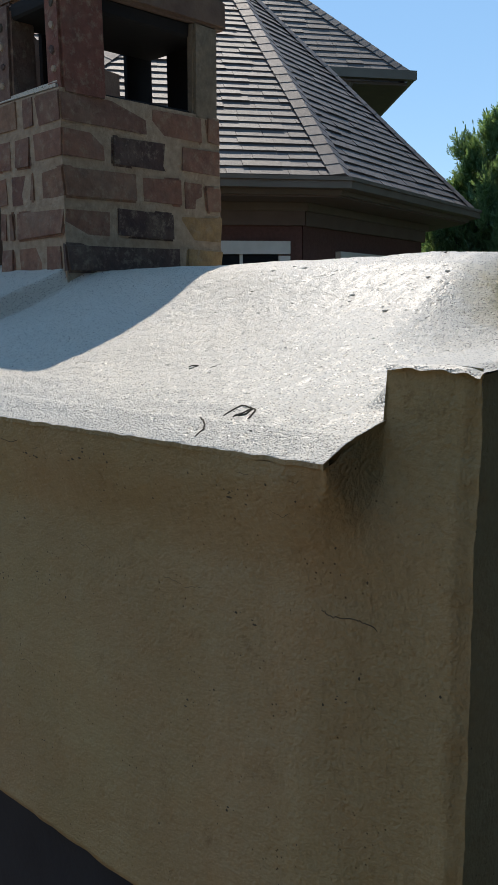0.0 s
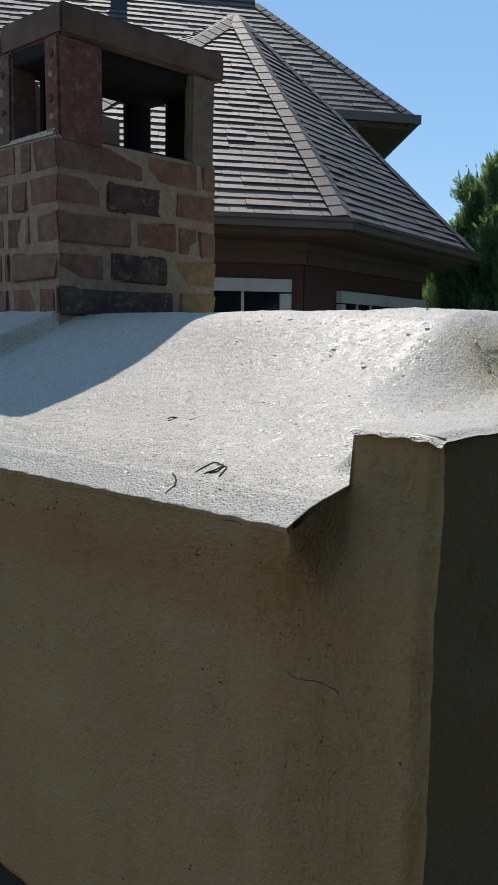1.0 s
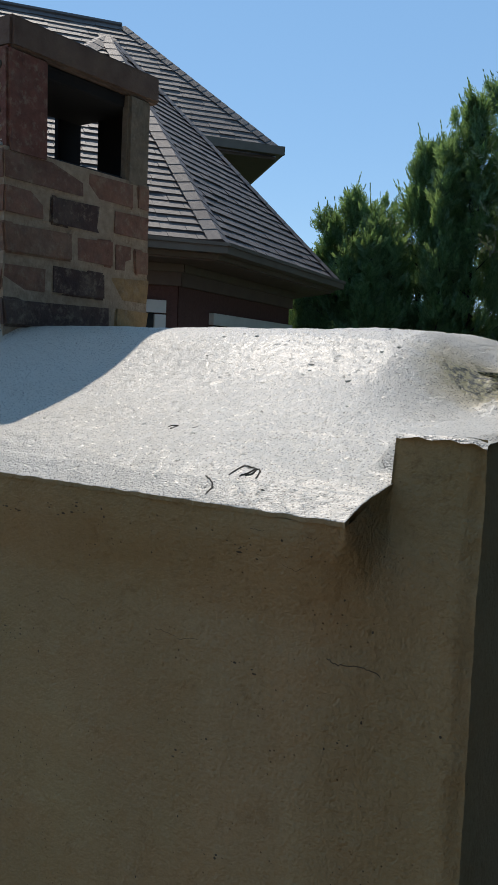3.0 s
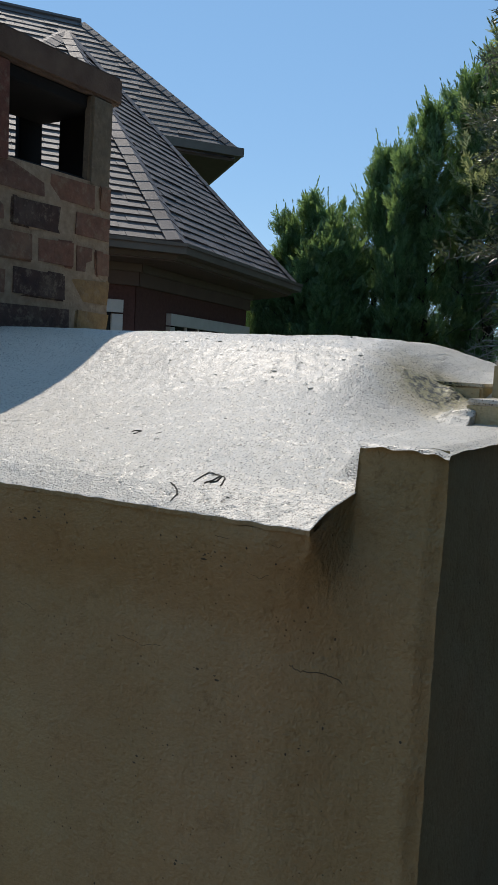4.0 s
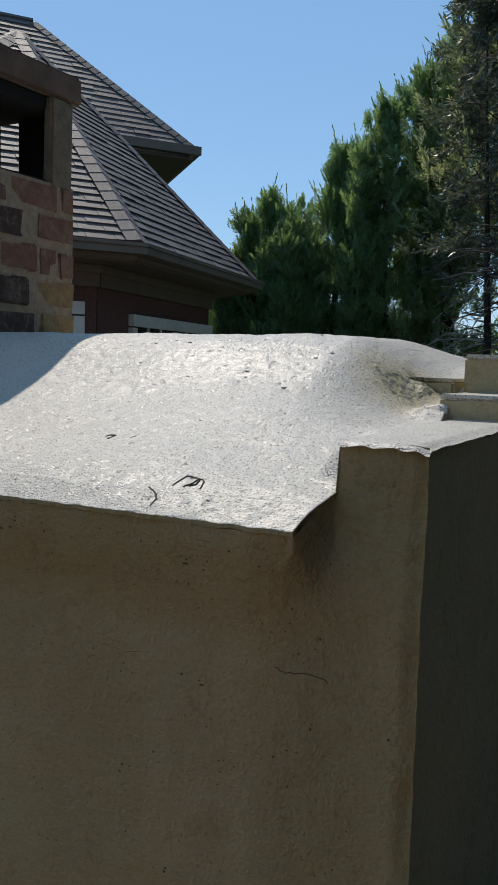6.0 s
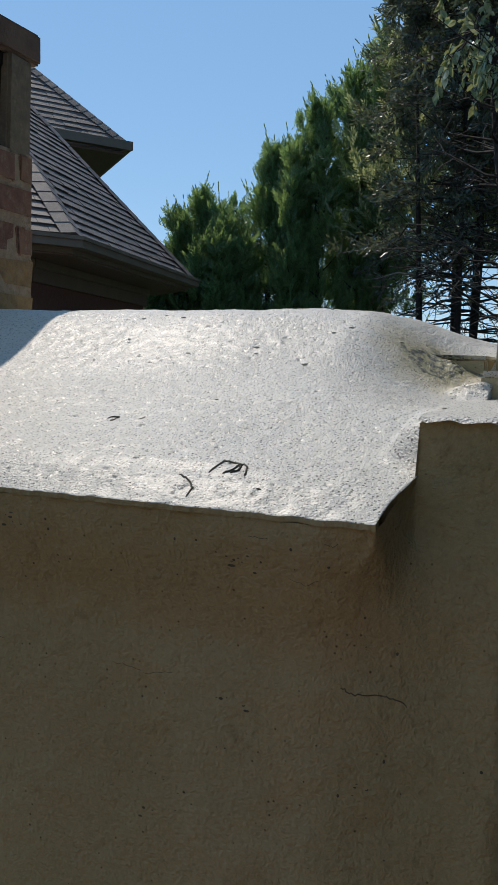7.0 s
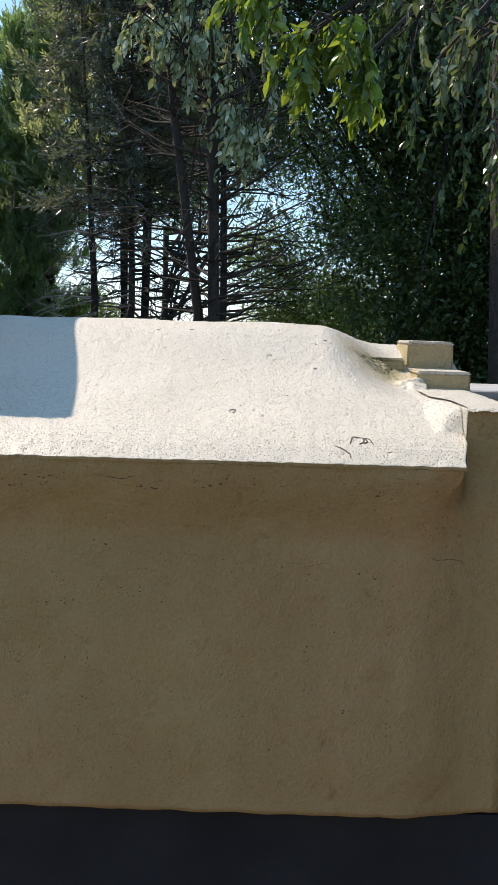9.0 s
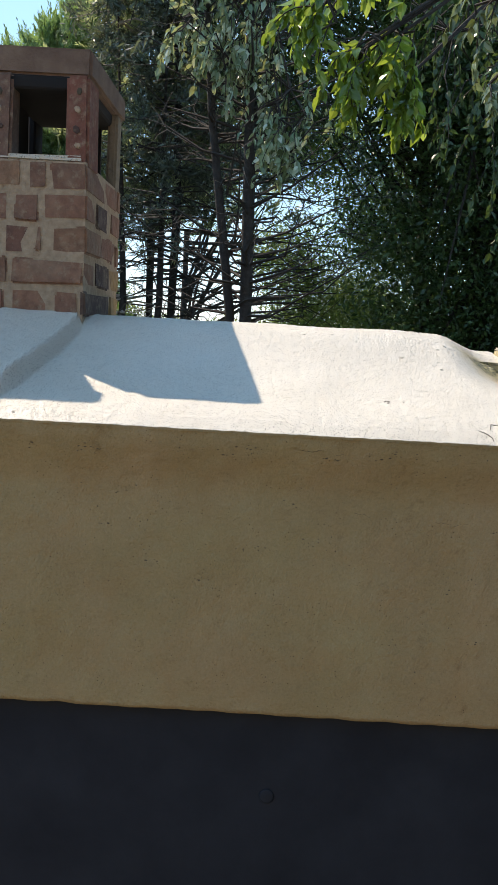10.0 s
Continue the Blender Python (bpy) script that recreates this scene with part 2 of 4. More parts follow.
def prism(points, low, high):
    """Verts and faces of an upright prism over plan points (anticlockwise)."""
    n = len(points)
    verts = [(x, y, low) for x, y in points] + [(x, y, high) for x, y in points]
    faces = [tuple(reversed(range(n))), tuple(range(n, 2 * n))]
    faces += [(i, (i + 1) % n, n + (i + 1) % n, n + i) for i in range(n)]
    return verts, faces


def tube(points, radii, sides=6):
    """Verts and faces of a tapered tube along points."""
    verts, faces = [], []
    for i, (p, r) in enumerate(zip(points, radii)):
        a = Vector(points[max(i - 1, 0)])
        b = Vector(points[min(i + 1, len(points) - 1)])
        q = (b - a).to_track_quat("Z", "Y")
        for k in range(sides):
            w = 2 * math.pi * k / sides
            verts.append(Vector(p) + q @ Vector((math.cos(w) * r, math.sin(w) * r, 0)))
        if i:
            o = (i - 1) * sides
            for k in range(sides):
                faces.append((o + k, o + (k + 1) % sides, o + sides + (k + 1) % sides, o + sides + k))
    faces.append(tuple(range(len(verts) - sides, len(verts))))
    faces.append(tuple(reversed(range(sides))))
    return verts, faces


def join(pieces):
    verts, faces = [], []
    for v, f in pieces:
        o = len(verts)
        verts += list(v)
        faces += [tuple(i + o for i in g) for g in f]
    return verts, faces


def step(a, b, x):
    """Eases from 0 at a to 1 at b."""
    t = min(1.0, max(0.0, (x - a) / (b - a)))
    return t * t * (3 - 2 * t)


# ---- ground ----
GROUND_Z = -6.0
ground = tagged(new("ground", mesh_of("ground", [(-900, -900, GROUND_Z), (900, -900, GROUND_Z), (900, 900, GROUND_Z), (-900, 900, GROUND_Z)], [(0, 1, 2, 3)], GRASS)),
                "green lawn around the house and trees", "ground", kind="structure")

# the own roof below the chimney; behind the camera a wall added as reflector
v = [(-7, -4.5, -2.9), (1.6, -4.5, -2.9), (1.6, 2.2, -1.3), (-7, 2.2, -1.3), (-7, 6.5, -2.5), (1.6, 6.5, -2.5)]
v += [(x, y, z - 0.15) for x, y, z in v]
roof_low = thing("low_roof", "brown shingle roof around the chimney", "roof", at=(-2.7, 1.0, GROUND_Z))
part("slope", mesh_of("slope", v, [(0, 1, 2, 3), (3, 2, 5, 4), (9, 8, 7, 6), (10, 11, 8, 9), (0, 6, 7, 1), (4, 5, 11, 10), (0, 3, 9, 6), (3, 4, 10, 9), (1, 7, 8, 2), (2, 8, 11, 5)], OWN_ROOF), roof_low)
v, f = prism([(-6.8, -4.3), (1.4, -4.3), (1.4, 6.3), (-6.8, 6.3)], GROUND_Z, -3.1)
part("wall", mesh_of("wall", v, f, WALL), roof_low)
# unseen wall, added so that sunlight bounces onto the chimney front
v, f = prism([(-9.0, -9.0), (4.0, -9.0), (4.0, -6.5), (-9.0, -6.5)], GROUND_Z, 2.6)
tagged(new("wall_south", mesh_of("wall_south", v, f, BOUNCE_WALL)), "unseen buff wall added to bounce light", "wall", kind="structure")
v, f = prism([(0.28, 1.36), (0.75, 1.36), (0.75, 1.7), (0.28, 1.7)], -1.6, -0.012)
ledge = thing("vent_stack", "low grey coated block beside the chimney", "vent", at=(0.5, 1.5, -1.6))
part("body", mesh_of("body", v, f, ROOF_METAL), ledge)
bm = block((0.51, 0.38, 0.028), (0.515, 1.53, 0.004), 0.004)
bm_part("lid", bm, ROOF_METAL, ledge, "pale grey flat lid")

# ---- the big chimney: rendered walls, coated crown ----
LEFT, RIGHT, BACK = -2.0, 0.092, 1.25
stack = thing("chimney_stack", "large chimney with buff rendered walls above a black membrane", "chimney", at=(-0.95, 0.6, GROUND_Z))


def crown_z(x, y):
    """Height of the coated crown over the plan."""
    ys = [-0.036, 0.018, 0.09, 0.122, 0.21, 0.30, 0.345, 0.386, 0.43, 0.465, 0.51, 0.57, 0.7, 0.95, 1.29]
    zs = [0.0, 0.030, 0.043, 0.052, 0.078, 0.108, 0.129, 0.151, 0.172, 0.183, 0.187, 0.188, 0.184, 0.14, 0.0]
    z = float(np.interp(y, ys, zs))
    z0 = float(np.interp(y - 0.03, ys, zs))
    z1 = float(np.interp(y + 0.03, ys, zs))
    z = (z + z0 + z1) / 3 if 0.0 < y < 1.2 else z
    # the crown drops towards the stepped bricks at its end
    low = float(np.interp(y, [-0.036, 0.05, 0.13, 0.36, 0.47, 0.57, 0.75, 1.29], [0.0, 0.04, 0.066, 0.078, 0.106, 0.142, 0.15, 0.0]))
    e = step(-0.17 + 0.07 * step(0.35, 0.12, y), -0.02, x) * step(0.08, 0.25, y)
    z = z + (min(z, low) - z) * e
    z += max(0.0, 0.0735 - z) * step(-0.03, 0.0, x) * step(0.04, 0.075, y) * step(1.1, 1.0, y)
    # coating heaped against the stepped bricks
    for hx, hy, wide, high in ((-0.014, 0.368, 0.02, 0.013), (0.0, 0.35, 0.016, 0.008), (-0.045, 0.452, 0.018, 0.009)):
        d2 = ((x - hx) ** 2 + (y - hy) ** 2) / wide**2
        if d2 < 6:
            z += high * math.exp(-d2) * (1 + 0.8 * noise.noise((x * 120, y * 120, 9)))
    # the raised bed on which the flue stands
    edge = float(np.interp(y, [-0.036, 0.05, 0.395], [-1.028, -1.003, -0.943]))
    bed = step(edge, edge - 0.016, x)
    if bed > 0:
        up = float(np.interp(y, [-0.036, 0.0, 0.10, 0.39, 0.8, 1.29], [0.0, 0.02, 0.045, 0.035, 0.02, 0.0]))
        z += bed * up
    z += 0.004 * (noise.noise((x * 9, y * 9, 1.7)) * step(-0.03, 0.1, y)) + 0.0012 * noise.noise((x * 60, y * 60, 4.0))
    return z


def crown_sheet():
    """The crown as a sheet with a sandy, pitted skin, finest where it faces the open side."""
    xs = np.concatenate([np.linspace(LEFT, -1.08, 70, endpoint=False), np.linspace(-1.08, 0.0, 640)])
    ys = np.concatenate([np.linspace(-0.036, 0.5, 330, endpoint=False), np.linspace(0.5, 1.29, 80)])
    nx, ny = len(xs), len(ys)
    cx, cy = np.linspace(LEFT, 0.0, 360), np.concatenate([np.linspace(-0.036, 0.52, 150, endpoint=False), np.linspace(0.52, 1.29, 60)])
    rough = np.array([[crown_z(x, y) for x in cx] for y in cy])
    across = np.array([np.interp(xs, cx, row) for row in rough])
    z = np.array([np.interp(ys, cy, across[:, i]) for i in range(nx)]).T
    rg = np.random.default_rng(8)

    def grains(times):
        g = rg.normal(0, 1, (ny, nx))
        for _ in range(times):
            g = (np.roll(g, 1, 0) + np.roll(g, -1, 0) + 2 * g) / 4
            g = (np.roll(g, 1, 1) + np.roll(g, -1, 1) + 2 * g) / 4
        return g / g.std()

    sand = grains(1) * 0.00011 + grains(5) * 0.0001
    pits = np.minimum(0.0, 1.45 - grains(1)) * 0.0017
    keep = np.minimum(1.0, (ys + 0.036) / 0.012)[:, None] * np.where(xs > -1.07, 1.0, 0.3)[None]
    z = z + (sand + pits) * keep
    wave = np.array([0.003 * noise.noise((x * 7, 0, 3)) + 0.0022 * noise.noise((x * 45, 0, 5)) + 0.0012 * noise.noise((x * 150, 0, 2)) for x in xs])
    verts, faces = [], []
    for j, y in enumerate(ys):
        push = 0.0125 * step(-0.036, 0.03, y)
        for i, x in enumerate(xs):
            near = step(-0.012, 0.0, x) * push if x > -0.012 else 0.0
            verts.append((x + near, y + (wave[i] if j == 0 else 0.0), z[j, i]))
    for j in range(ny - 1):
        for i in range(nx - 1):
            a = j * nx + i
            faces.append((a, a + 1, a + nx + 1, a + nx))
    # the rim and the underside give it thickness
    top = len(faces)
    o = len(verts)
    ring = [i for i in range(nx)] + [j * nx + nx - 1 for j in range(1, ny)] + [(ny - 1) * nx + i for i in range(nx - 2, -1, -1)] + [j * nx for j in range(ny - 2, 0, -1)]
    for k in ring:
        x, y, h = verts[k]
        deep = 0.004 if y < 0.02 else 0.06
        if x > -0.003:
            deep = 0.005 + 0.014 * step(-0.034, 0.0, y) + 0.03 * step(0.03, 0.06, y)
        verts.append((x - (0.004 if deep > 0.006 and x > -0.003 else 0.0), y, h - deep))
    n = len(ring)
    for k in range(n):
        faces.append((ring[k], o + k, o + (k + 1) % n, ring[(k + 1) % n]))
    return verts, faces, top


v, f, top = crown_sheet()
crown = part("crown", mesh_of("crown", v, f, CROWN, True), stack, "off-white coated sloping cement crown")
crown.data.materials.append(STUCCO)
for k in range(top, len(f)):
    if (min(v[i][0] for i in f[k]) > -0.006 and max(v[i][1] for i in f[k]) < 0.08) or max(v[i][1] for i in f[k]) < 0.0:
        crown.data.polygons[k].material_index = 1
        crown.data.polygons[k].use_smooth = False


def pier_z(x, y):
    z = float(np.interp(y, [0.024, 0.36, 0.47, 0.6, 1.29], [0.074, 0.078, 0.108, 0.142, 0.0]))
    return z + 0.0015 * noise.noise((x * 40, y * 40, 2)) - 0.004 * step(0.08, 0.095, x)


xs, ys = np.linspace(0.012, 0.095, 26), np.concatenate([[0.0235, 0.0265], np.linspace(0.031, 1.26, 178)])
verts = [(x - 0.02 * step(0.12, 0.2, y) * (0.095 - x) / 0.083, y + (0.003 * noise.noise((x * 60, 0, 8)) if j == 0 else 0), pier_z(x, y) - (0.0045 + 0.003 * noise.noise((x * 75, 3, 8)) if j == 0 else 0.0015 if j == 1 else 0)) for j, y in enumerate(ys) for i, x in enumerate(xs)]
faces = [(j * 26 + i, j * 26 + i + 1, j * 26 + 27 + i, j * 26 + 26 + i) for j in range(179) for i in range(25)]
part("pier_top", mesh_of("pier_top", verts, faces, CROWN, True), stack, "off-white coated top of the end pier")


def wall_y(x, z):
    """The rendered front: it swells out under the crown and stands back at the end pier."""
    wide = 0.055 * step(-0.004, -0.1, z)
    lip = step(-0.12, 0.0, z) * -0.034 * (1 - step(-0.002 - wide, 0.012 + wide, x))
    w = step(-0.07, 0.015, z)
    back = (1 - w) * 0.022 * step(-0.06, 0.06, x) + w * 0.028 * step(0.0, 0.013, x)
    back += (0.003 * noise.noise((3, z * 26, 2)) + 0.0022 * noise.noise((x * 40, z * 75, 4)) + 0.0016 * noise.noise((x * 90, z * 160, 7))) * step(0.06, 0.09, x)
    soft = 0.0026 * noise.noise((x * 8, z * 8, 0)) + 0.0016 * noise.noise((x * 32, z * 32, 6))
    return lip + back + soft


def front_wall():
    nx, nz = 300, 90
    xs = np.concatenate([np.linspace(LEFT, -1.15, 40, endpoint=False), np.linspace(-1.15, -0.02, 200, endpoint=False), np.linspace(-0.02, 0.03, 34, endpoint=False), np.linspace(0.03, RIGHT, 26)])
    verts, faces = [], []
    for j in range(nz):
        for x in xs:
            top = crown_z(min(x, 0.0), max(-0.036, wall_y(x, 0.0))) - 0.005 if x < 0.0115 else 0.072 + 0.003 * noise.noise((x * 45, 1, 1)) - 0.004 * step(0.02, 0.011, x)
            low = -0.515 + 0.0025 * noise.noise((x * 22, 0, 9))
            z = low + (-0.05 - low) * j / 64 if j < 64 else -0.05 + (top + 0.05) * (j - 64) / (nz - 65)
            corner = 0.006 * step(0.075, 0.093, x)
            verts.append((x, wall_y(x, z) + corner, z))
    for j in range(nz - 1):
        for i in range(nx - 1):
            a = j * nx + i
            faces.append((a, a + 1, a + nx + 1, a + nx))
    o = len(verts)
    verts += [(x, 0.03, -0.513) for x in xs]
    faces += [(i + 1, i, o + i, o + i + 1) for i in range(nx - 1)]
    return verts, faces


v, f = front_wall()
part("front_wall", mesh_of("front_wall", v, f, STUCCO, True), stack, "buff painted render with cracks and pits")


def end_wall():
    ny, nz = 90, 60
    verts, faces = [], []
    for j in range(nz):
        for i in range(ny):
            y = 0.03 + 1.22 * i / (ny - 1)
            top = pier_z(0.095, y) - 0.002
            z = -0.515 + (top + 0.515) * j / (nz - 1)
            x = RIGHT + 0.0025 * noise.noise((y * 9, z * 9, 3)) + 0.002 * noise.noise((y * 24, z * 24, 5)) + 0.001 * noise.noise((y * 45, z * 45, 3))
            if i == 0:
                verts.append((RIGHT, wall_y(RIGHT, z) + 0.006, z))
            else:
                verts.append((x, y, z))
    for j in range(nz - 1):
        for i in range(ny - 1):
            a = j * ny + i
            faces.append((a, a + 1, a + ny + 1, a + ny))
    return verts, faces


v, f = end_wall()
part("end_wall", mesh_of("end_wall", v, f, STUCCO, True), stack)
# inside of the pier notch beside the end of the crown
bm = block((0.010, 0.30, 0.11), (0.0175, 0.183, 0.018), 0.003)
bm_part("pier_cheek", bm, CROWN, stack)
v, f = prism([(LEFT, 0.03), (RIGHT - 0.02, 0.03), (RIGHT - 0.02, 1.22), (LEFT, 1.22)], -0.518, -0.02)
part("core", mesh_of("core", v, f, STUCCO), stack)
v, f = prism([(LEFT, 0.024), (RIGHT + 0.22, 0.024), (RIGHT + 0.22, 1.23), (LEFT, 1.23)], GROUND_Z, -0.519)
part("lower_wall", mesh_of("lower_wall", v, f, BLACK), stack, "black membrane on the lower chimney")
bm = bmesh.new()
bmesh.ops.create_uvsphere(bm, u_segments=12, v_segments=8, radius=0.014)
bm.transform(Matrix.Translation((-0.498, 0.022, -0.683)) @ Matrix.Diagonal((1, 0.12, 1, 1)))
bm_part("fixing", bm, BLACK, stack, smooth=True)

# stepped bricks at the end, painted buff with coated tops
for size, at in (((0.094, 0.14, 0.046), (0.046, 0.434, 0.083)), ((0.086, 0.14, 0.052), (0.041, 0.545, 0.131)), ((0.066, 0.1, 0.024), (-0.042, 0.508, 0.113))):
    rng = random.Random(3)
    bm = block(size, at, 0.004, 0, 0.001, rng, 2)
    brick = bm_part("corbel_brick", bm, CORBEL, stack, "buff painted brick step")
    bm = block((size[0] + 0.0012, size[1] + 0.0012, 0.007), (at[0], at[1], at[2] + size[2] / 2 - 0.001), 0.003, 0, 0.0008, rng, 2)
    bm_part("coating", bm, CROWN, brick, "off-white coating on the step")

# ---- the brick flue with its cap ----
flue = thing("brick_flue", "weathered red brick flue with open sides and a concrete cap", "chimney", at=(-1.047, 0.6, 0.17))
FX0, FX1, FY0, FY1 = -1.168, -0.945, 0.395, 0.795
COURSE, FZ = 0.0668, 0.175
v, f = prism([(FX0 + 0.003, FY0 + 0.003), (FX1 - 0.003, FY0 + 0.003), (FX1 - 0.003, FY1 - 0.003), (FX0 + 0.003, FY1 - 0.003)], 0.12, FZ + 5 * COURSE - 0.004)
part("mortar_core", mesh_of("mortar_core", v, f, MORTAR), flue, "crumbling pale mortar")
RIGHT_ROWS = [
    [(0, 0.285, 1), (0.295, 0.4, 2)],
    [(0, 0.105, 0), (0.118, 0.262, 1), (0.28, 0.4, 2)],
    [(0, 0.17, 0), (0.186, 0.285, 0), (0.292, 0.345, 0), (0.352, 0.4, 0)],
    [(0, 0.10, 0), (0.115, 0.275, 1), (0.288, 0.4, 0)],
    [(0, 0.20, 0), (0.212, 0.35, 0), (0.36, 0.4, 0)],
]
CORNER = (0.012, 0.155, 0.076, 0.092, 0.078)
FRONT_ROWS = [
    [(0.0, 0.05), (0.06, 0.145), (0.156, 0.211)],
    [(0.0, 0.026), (0.036, 0.055)],
    [(0.0, 0.035), (0.045, 0.102), (0.112, 0.132)],
    [(0.0, 0.055), (0.066, 0.12)],
    [(0.0, 0.085), (0.096, 0.136)],
]
rng = random.Random(11)
for k in range(5):
    z = FZ + (k + 0.5) * COURSE
    for a, b, tone in RIGHT_ROWS[k]:
        deep = CORNER[k] if a == 0 else 0.048
        bm = block((deep, b - a, COURSE - 0.009 - rng.uniform(0, 0.004)), (FX1 - deep / 2 + rng.uniform(-0.002, 0.002), FY0 + (a + b) / 2, z + rng.uniform(-0.002, 0.002)), 0.004, rng.uniform(-0.7, 0.7), 0.0038, rng, 2)
        bm_part("brick", bm, (BRICK, DARK_BRICK, PALE_BRICK)[tone], flue)
    for a, b in FRONT_ROWS[k]:
        x = FX0 + 0.0 + (a + b) / 2
        bm = block((b - a - 0.002, 0.05, COURSE - 0.009), (x, FY0 + 0.025 + rng.uniform(-0.002, 0.002), z + rng.uniform(-0.002, 0.002)), 0.004, rng.uniform(-0.8, 0.8), 0.0032, rng, 2)
        bm_part("brick", bm, BRICK, flue)
TOP = FZ + 5 * COURSE
for x, y, sx, sy in ((FX1 - 0.025, FY0 + 0.058, 0.049, 0.1), (FX1 - 0.014, FY1 - 0.038, 0.026, 0.072), (FX0 + 0.03, FY0 + 0.038, 0.054, 0.06)):
    bm = block((sx, sy, 0.19), (x, y, TOP + 0.08), 0.006, rng.uniform(-2, 2), 0.002, rng, 2)
    post = bm_part("cored_brick", bm, MORTARED if y > 0.6 else POST_BRICK, flue, "upright cored brick carrying the cap")
    if y < 0.5:
        for h in range(4):
            off, lift = rng.uniform(-0.005, 0.003), rng.uniform(-0.004, 0.004)
            for r, proud, filling in ((rng.uniform(0.007, 0.0105), 0.0004, (MORTAR, DARK_BRICK, MORTAR, GROOVE)[h]),):
                bm = bmesh.new()
                bmesh.ops.create_cone(bm, segments=6, radius1=r, radius2=r * 0.75, depth=0.004, cap_ends=True)
                bm.transform(Matrix.Translation((x + off, y - sy / 2 - proud, TOP + 0.03 + h * 0.036 + lift)) @ Matrix.Rotation(rng.uniform(0, 3), 4, "Y") @ Matrix.Diagonal((1.15, 1, 0.85, 1)) @ Matrix.Rotation(radians(90), 4, "X"))
                bm_part("core_hole", bm, filling, post, "core hole plugged with mortar")
bm = block((0.212, FY1 - FY0 + 0.01, 0.058), (FX1 - 0.104, (FY0 + FY1) / 2 + 0.018, 0.71), 0.006, 0, 0.002, rng, 2)
bm_part("cap", bm, CONCRETE, flue, "brown weathered concrete cap slab")
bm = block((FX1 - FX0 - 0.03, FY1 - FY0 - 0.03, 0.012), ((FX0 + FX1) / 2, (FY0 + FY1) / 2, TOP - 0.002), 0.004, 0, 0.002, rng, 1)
bm_part("mortar_bed", bm, NEAR_BLACK, flue)
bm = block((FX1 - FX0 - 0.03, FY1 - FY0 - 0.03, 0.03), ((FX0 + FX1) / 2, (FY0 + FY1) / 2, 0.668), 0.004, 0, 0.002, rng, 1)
bm_part("cap_underside", bm, NEAR_BLACK, flue, "near-black underside of the cap")


bm = block((FX1 - FX0 - 0.01, 0.06, 0.016), ((FX0 + FX1) / 2 - 0.004, FY0 + 0.034, TOP + 0.002), 0.006, 0, 0.003, rng, 2)
bm_part("mortar_ledge", bm, CROWN, flue, "pale coated mortar ledge")

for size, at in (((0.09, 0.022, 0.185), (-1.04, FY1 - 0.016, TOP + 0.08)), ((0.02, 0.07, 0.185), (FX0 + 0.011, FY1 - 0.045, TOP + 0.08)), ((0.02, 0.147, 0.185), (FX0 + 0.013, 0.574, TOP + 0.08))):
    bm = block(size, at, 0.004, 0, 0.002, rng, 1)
    bm_part("inner_brick", bm, NEAR_BLACK, flue, "near-black brick inside the flue")


# a second, rendered flue that stands beyond the brick one and shades the raised bed
other = thing("rendered_flue", "plain brown rendered flue behind the brick flue", "chimney", at=(-1.52, 0.6, 0.1))
profile = [(0.40, 0.08), (0.80, 0.02), (0.80, 0.655), (0.60, 0.67), (0.52, 0.74), (0.455, 0.80), (0.40, 0.80)]
v = [(-1.285, y, z) for y, z in profile] + [(-1.75, y, z) for y, z in profile]
n = len(profile)
f = [tuple(reversed(range(n))), tuple(range(n, 2 * n))] + [(i, (i + 1) % n, n + (i + 1) % n, n + i) for i in range(n)]
part("body", mesh_of("body", v, f, CONCRETE), other, "smooth brown render with a sloping top")
bm = block((0.018, 0.05, 0.02), (-1.281, 0.43, 0.792), 0.004)
bm_part("drip_edge", bm, CONCRETE, other)


# marks in the coating and the render
def groove(points, width, parent, name, lift=0.0006):
    """A thin ragged furrow along points of a surface, lying just proud of it."""
    v, f = tube(points, [width * (0.5 if i in (0, len(points) - 1) else 1.0) for i in range(len(points))], 5)
    return part(name, mesh_of(name, v, f, GROOVE), parent, "dark scratched furrow")


def fine(points, n=5, wob=0.0012, seed=1):
    rg = random.Random(seed)
    out = []
    for a, b in zip(points, points[1:]):
        for k in range(n):
            t = k / n
            out.append(tuple(p + (q - p) * t + rg.uniform(-wob, wob) for p, q in zip(a, b)))
    return out + [points[-1]]


for k, line in enumerate((
    [(-0.150, 0.006), (-0.1455, 0.026), (-0.143, 0.027), (-0.130, 0.025), (-0.121, 0.018), (-0.1185, 0.006)],
    [(-0.131, 0.025), (-0.130, 0.014), (-0.137, 0.006)],
    [(-0.128, 0.022), (-0.126, 0.012), (-0.131, 0.007)],
    [(-0.171, -0.002), (-0.160, -0.007), (-0.152, -0.016), (-0.1515, -0.027)],
    [(-0.320, 0.121), (-0.317, 0.127), (-0.311, 0.126), (-0.312, 0.118), (-0.315, 0.117)],
    [(-0.286, 0.121), (-0.281, 0.127)],
    [(-0.235, 0.187), (-0.231, 0.186)],
    [(-0.10, -0.01), (-0.096, -0.012)],
)):
    pts = [(x, y, crown_z(x, y) + 0.0002) for x, y in fine(line, 4, 0.0008, k)]
    groove(pts, 0.0011 if k in (1, 2) else 0.0008, stack, "scratch")
